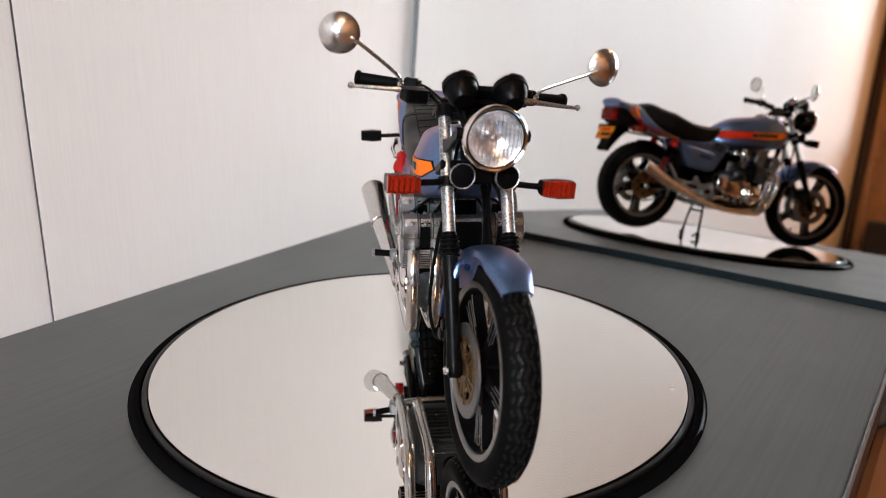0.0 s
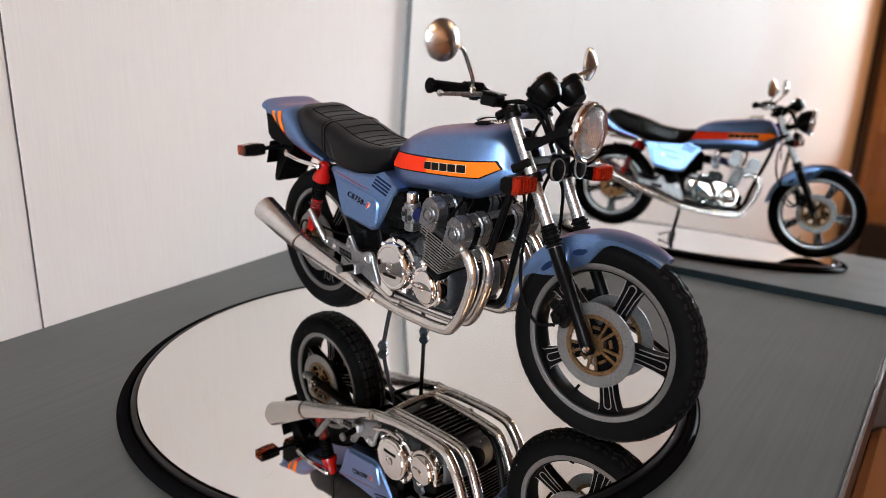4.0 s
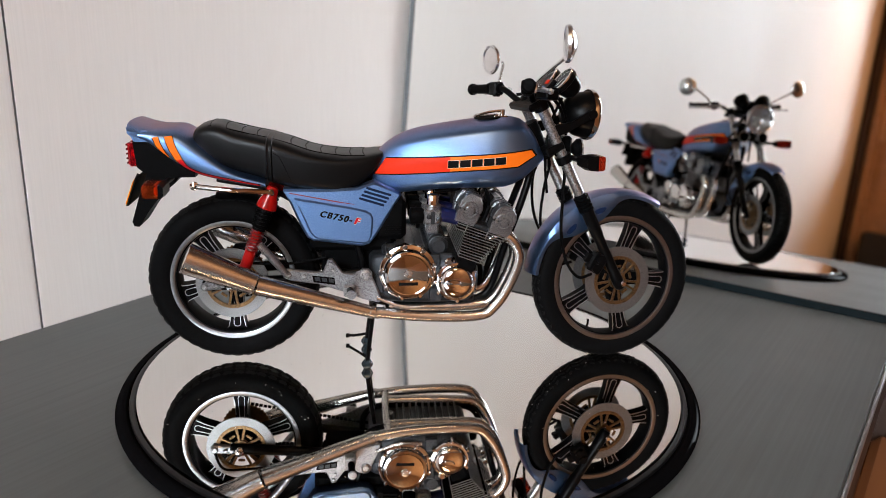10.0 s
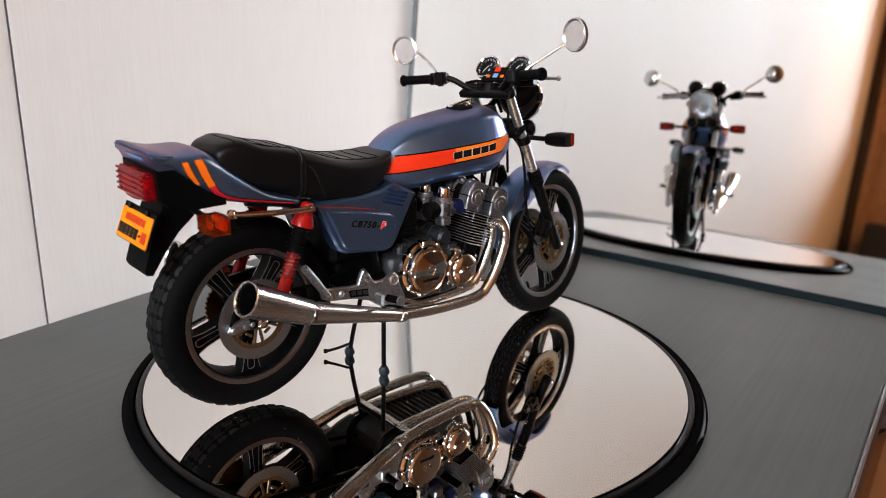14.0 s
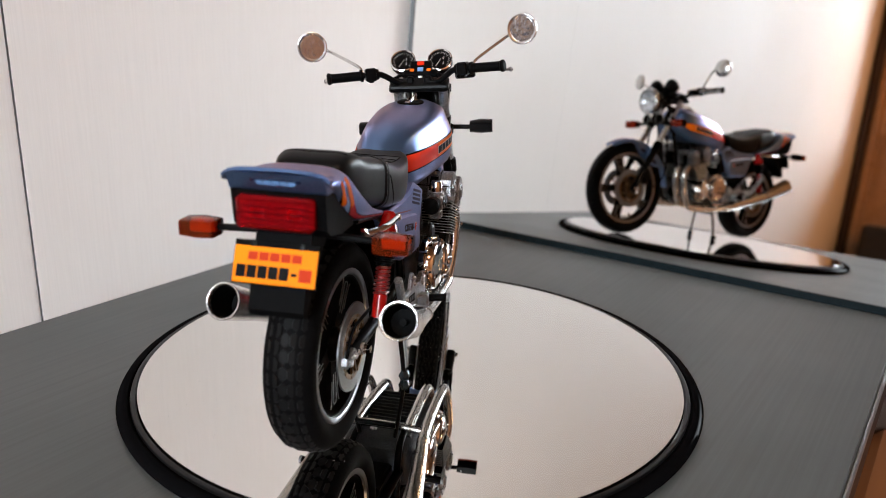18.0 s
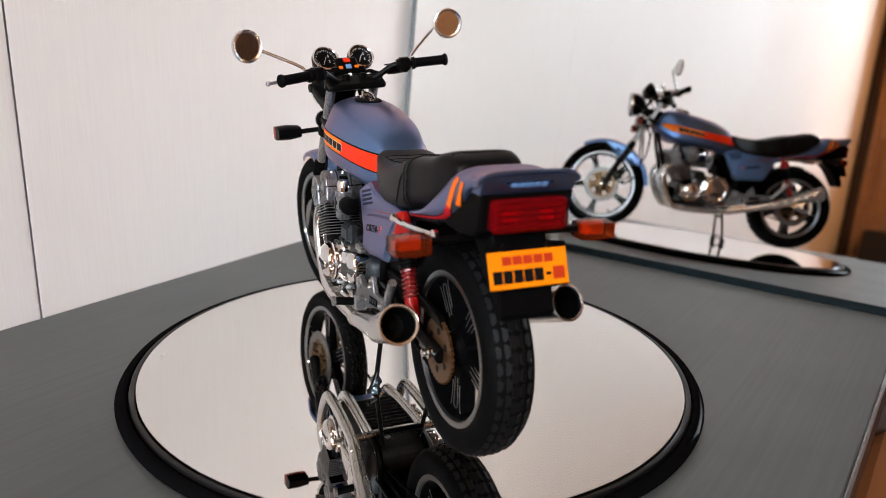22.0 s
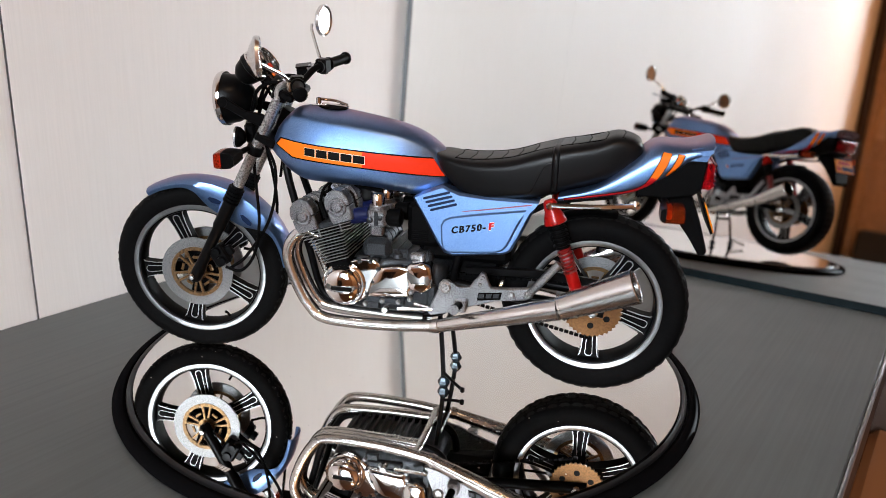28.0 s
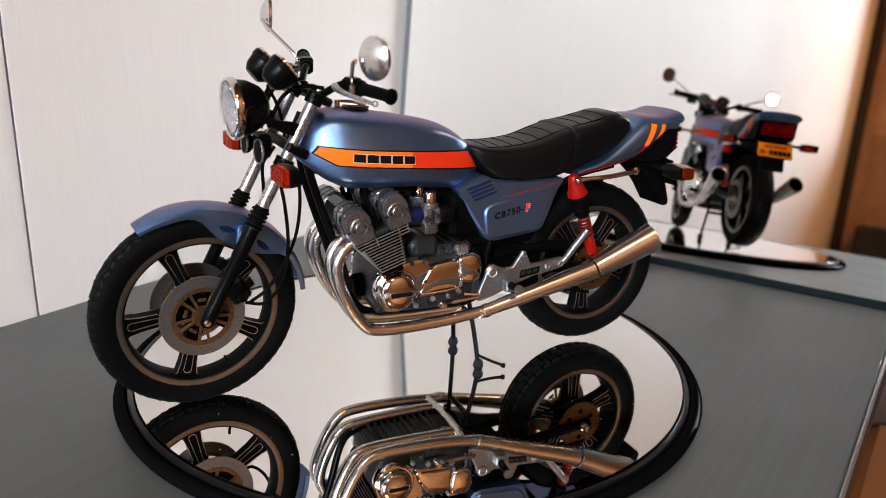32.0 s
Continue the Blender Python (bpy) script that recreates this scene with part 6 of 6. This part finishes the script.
for y in (-13.6, -4.8, 4.8, 13.6):
    out = math.copysign(1, y)
    g = Geo()
    box(g, 2.0, 7.6, y - 2.5, y + 2.5, 50.4, 55.4, 0.8)
    carb = part("carburettor", g, BRACKET, None, "grey cast carburettor")
    g = Geo()
    box(g, 2.8, 6.8, y - 2.0, y + 2.0, 47.6, 50.6, 0.6)
    part("float_bowl", g, ENGINE, carb)
    g = Geo()
    lathe(g, [(0.01, 0), (2.5, 0), (2.5, 1.2), (0.01, 1.2)], 16, Matrix.Translation((4.9, y, 55.2)))
    part("carburettor_collar", g, BRACKET, carb)
    for dx, dz, r_ in ((-1.3, 0.6, 0.75), (1.7, -0.2, 0.9)):
        g = Geo()
        lathe(g, [(0.01, 0), (r_, 0), (r_, 0.5), (r_ * 0.6, 0.7), (0.01, 0.7)], 12, along_y(4.9 + dx, y + out * 2.5, 52.6 + dz, out))
        part("carburettor_screw", g, CASE, carb)
    g = Geo()
    box(g, 4.2, 5.4, min(y + out * 2.4, y + out * 2.75), max(y + out * 2.4, y + out * 2.75), 50.8, 54.8, 0.15)
    part("carburettor_rib", g, CASE, carb)
    g = Geo()
    lathe(g, [(2.0, 0), (2.6, 1.0), (2.6, 4.0), (2.0, 4.4)], 16, axis_frame((2.2, y, 53.0), (-1, 0, 0)))
    part("intake_trumpet", g, SATIN, carb)
    g = Geo()
    lathe(g, [(0.01, 0), (1.85, 0), (1.85, 2.8), (1.5, 3.3), (0.01, 3.4)], 18, Matrix.Translation((4.9, y, 56.4)))
    part("carburettor_cap", g, CHROME, carb, "chrome carburettor top")
    g = Geo()
    tube(g, [(7.4, y, 53.4), (10.0, y, 53.0), (13.0, y, 52.2)], [2.3, 2.3, 2.3], 16, 3)
    part("inlet_stub", g, MANIFOLD, engine, "dark blue inlet stub")


def rounded(outline, k=4, cut=0.35):
    """The outline as a smooth closed line."""
    n = len(outline)
    pts = [Vector((x, 0, z)) for x, z in outline]
    out = []
    for i in range(n):
        p, q, r = pts[i - 1], pts[i], pts[(i + 1) % n]
        a, c = q.lerp(p, cut), q.lerp(r, cut)
        for j in range(k):
            t = j / (k - 1)
            v = a.lerp(q, t).lerp(q.lerp(c, t), t)
            out.append((v.x, v.z))
    return out


# covers on the right
g = Geo()
lathe(g, [(0.01, 0), (8.9, 0), (8.9, 1.6), (8.3, 1.9), (7.8, 2.0), (7.7, 3.7), (7.3, 4.3), (6.6, 4.55), (6.35, 4.45), (6.2, 4.6), (3.0, 4.95), (1.75, 5.0), (1.7, 4.7), (0.01, 4.75)], 64, along_y(-2.4, -12.0, 34.6))
clutch = part("clutch_cover", g, CHROME, engine, "polished chrome clutch cover")
g = Geo()
for k in range(9):
    a = 2 * math.pi * k / 9 + 0.3
    lathe(g, [(0.01, 0), (0.85, 0), (0.85, 2.5), (0.5, 2.9), (0.01, 2.9)], 10, along_y(-2.4 + 8.5 * math.cos(a), -12.0, 34.6 + 8.5 * math.sin(a)))
part("clutch_cover_bolts", g, CHROME, engine)
g = Geo()
prism(g, [(-5.4, 32.3), (0.6, 32.4), (0.6, 31.4), (-5.4, 31.3)], -16.8, -17.0, 0.0)
part("cover_mark", g, INK, engine)
g = Geo()
lathe(g, [(0.01, 0), (1.35, 0), (1.25, 0.4), (0.01, 0.5)], 18, along_y(-2.4, -16.75, 35.2))
part("cover_plug", g, STEEL, engine)
g = Geo()
lathe(g, [(0.01, 0), (6.5, 0), (6.5, 2.6), (6.2, 3.0), (5.7, 3.1), (5.6, 2.9), (5.4, 3.0), (5.2, 4.0), (4.7, 4.6), (3.4, 5.0), (1.9, 5.2), (0.01, 5.25)], 56, along_y(12.8, -12.0, 31.8))
part("pulse_cover", g, CHROME, engine, "domed chrome ignition cover")
g = Geo()
lathe(g, [(0.01, 0), (1.9, 0), (1.6, 0.5), (0.01, 0.7)], 18, axis_frame((11.8, -17.2, 31.9), (0, -1, 0)) @ Matrix.Diagonal((1.3, 0.7, 1, 1)))
part("cover_boss", g, CHROME, engine)
for bx, bz, r_ in ((10.4, 38.2, 1.4), (18.6, 35.0, 0.8), (13.4, 25.3, 0.7), (7.2, 28.0, 0.7), (18.8, 28.6, 0.7)):
    g = Geo()
    lathe(g, [(0.01, 0), (r_, 0), (r_, 2.4), (r_ * 0.6, 2.9), (0.01, 2.9)], 12, along_y(bx, -12.2, bz))
    part("cover_lug", g, CHROME, engine)
g = Geo()
prism(g, [(9.6, 39.0), (12.2, 39.2), (13.6, 36.6), (10.4, 35.6)], -12.2, -14.2, 0.4)
part("cover_tab", g, CHROME, engine)
# covers on the left


def pillow(geo, outline, y0, y1, r, crown=0.25):
    """A flat-faced cover: straight sides from y0, an edge rounded by r, a faintly crowned face at y1."""
    cx = sum(p[0] for p in outline) / len(outline)
    cz = sum(p[1] for p in outline) / len(outline)
    mean = sum(math.hypot(x - cx, z - cz) for x, z in outline) / len(outline)
    s_ = 1 if y1 > y0 else -1
    rings = [[(x, y0, z) for x, z in outline]]
    for k in range(6):
        a = radians(90) * k / 5
        e, y = 1 - r * (1 - math.cos(a)) / mean, y1 - s_ * (r * (1 - math.sin(a)) + crown)
        rings.append([(cx + (x - cx) * e, y, cz + (z - cz) * e) for x, z in outline])
    base = 1 - r / mean
    for k, e in ((0.55, 0.75), (0.85, 0.45), (1.0, 0.12)):
        rings.append([(cx + (x - cx) * base * e, y1 - s_ * crown * (1 - k), cz + (z - cz) * base * e) for x, z in outline])
    return loft(geo, rings, True, True)


g = Geo()
pillow(g, rounded([(16.8, 38.5), (13.2, 39.2), (9.6, 40.1), (6.6, 40.3), (4.4, 39.2), (3.7, 37.2), (4.8, 33.8), (7.4, 28.6), (11.0, 26.0), (15.4, 25.2), (19.6, 27.4), (21.4, 31.4), (20.2, 36.0)], 3, 0.3), 11.4, 14.4, 0.9, 0.15)
alt = part("alternator_cover", g, CHROME, None, "polished chrome alternator cover", angle=50)
g = Geo()
lathe(g, [(0.01, 0), (6.5, 0), (6.5, 0.7), (6.1, 1.0), (5.7, 1.0), (5.6, 0.8), (5.45, 0.9), (5.35, 2.2), (5.0, 2.9), (4.3, 3.35), (3.0, 3.75), (1.5, 3.95), (0.01, 4.0)], 60, along_y(14.9, 14.2, 31.8, 1))
part("alternator_dome", g, CHROME, alt)
for bx, bz in ((10.2, 39.2), (6.8, 39.5), (4.6, 37.4), (6.0, 33.4), (8.0, 29.4), (20.4, 29.6), (19.6, 35.6), (14.8, 25.9), (16.4, 38.0)):
    g = Geo()
    lathe(g, [(0.01, 0), (0.62, 0), (0.62, 0.9), (0.4, 1.15), (0.01, 1.0)], 10, along_y(bx, 13.9, bz, 1))
    part("cover_screw", g, CASE, alt)
g = Geo()
prism(g, [(11.2, 32.5), (17.9, 32.4), (18.2, 31.5), (17.9, 30.5), (11.2, 30.6), (10.9, 31.6)], 17.0, 18.15, 0.15)
part("cover_badge", g, STEEL, alt, "bright edged badge")
g = Geo()
prism(g, [(11.5, 32.15), (17.6, 32.05), (17.8, 31.5), (17.6, 30.85), (11.5, 30.95), (11.3, 31.6)], 18.1, 18.25, 0.0)
part("cover_mark", g, INK, alt, "dark plain bar")
g = Geo()
pillow(g, rounded([(8.4, 28.2), (7.2, 33.0), (5.0, 37.0), (2.8, 38.4), (-2.4, 39.2), (-5.6, 38.6), (-5.6, 32.6), (-5.0, 29.4)], 3, 0.16), 11.2, 15.2, 1.3, 0.3)
gearbox = part("gearbox_cover", g, CHROME, engine, "chrome gearbox cover", angle=50)
g = Geo()
tube(g, [(6.0, 15.0, 29.8), (1.0, 15.3, 30.1), (-4.4, 15.0, 30.6)], 0.35, 8, 3)
part("cover_ridge", g, CHROME, engine)
g = Geo()
pillow(g, rounded([(-3.9, 40.0), (-8.8, 41.0), (-11.2, 39.8), (-12.0, 36.2), (-11.3, 32.8), (-8.6, 31.2), (-5.0, 32.0), (-4.0, 35.6)], 3, 0.25), 10.8, 16.2, 1.4, 0.4)
part("gear_cover", g, CHROME, engine, "chrome drive sprocket cover", angle=50)
for bx, bz, r_ in ((-5.2, 31.2, 0.9), (-5.0, 29.0, 0.75), (3.4, 27.6, 0.8), (-1.5, 27.8, 0.7), (8.6, 26.2, 0.7)):
    g = Geo()
    lathe(g, [(0.01, 0), (r_, 0), (r_, 1.2), (r_ * 0.6, 1.6), (0.01, 1.6)], 10, along_y(bx, 13.2, bz, 1))
    part("case_bolt", g, FORKSILVER, engine)
g = Geo()
box(g, -3.4, 8.0, 11.4, 13.9, 26.6, 28.6, 0.4)
part("case_ledge", g, CASE, engine)
g = Geo()
lathe(g, [(0.01, 0), (2.0, 0), (2.0, 1.4), (1.2, 2.2), (0.01, 2.4)], 14, Matrix.Translation((-0.2, 9.5, 40.0)))
part("breather_cap", g, CASE, engine)
g = Geo()
box(g, 1.6, 9.4, 9.0, 13.0, 40.2, 46.2, 1.2)
box(g, 2.6, 8.4, 12.8, 13.5, 41.2, 45.0, 0.5)
starter_cover = part("starter_cover", g, CASE, engine, "dark grey cast starter cover")
g = Geo()
box(g, -8.6, -4.4, 10.4, 12.8, 40.4, 42.6, 0.5)
part("cable_clamp", g, FORKSILVER, engine)
g = Geo()
tube(g, [(-6.5, 14.5, 28.0), (-12, 15.6, 27.2), (-2, 16.4, 26.6)], 0.6, 8, 3)
lathe(g, [(0.01, 0), (0.9, 0), (0.9, 3.4), (0.01, 3.4)], 10, along_y(1.5, 15.0, 26.4, 1))
part("gear_pedal", g, STEEL)
g = Geo()
tube(g, [(-12, -16.0, 27.0), (-4, -16.6, 24.2), (3.0, -16.8, 24.4)], 0.6, 8, 3)
part("brake_pedal", g, STEEL)


def motions():
    """The turntable's plate and the motorcycle on it turn together."""
    lag = lambda t: float(np.interp(t, (0, 4, 8, 14, 19, 24, 28, 32), (0.35, 0.25, -0.1, -0.3, -0.5, -0.3, 0.15, 0.5)))
    turn = [(t, pose(0, 0, 0, 0, 0, -83.9 + 8.95 * t + lag(t))) for t in range(0, 33, 2)]
    walk(motorcycle, turn)
    walk(plate, turn)


motions()
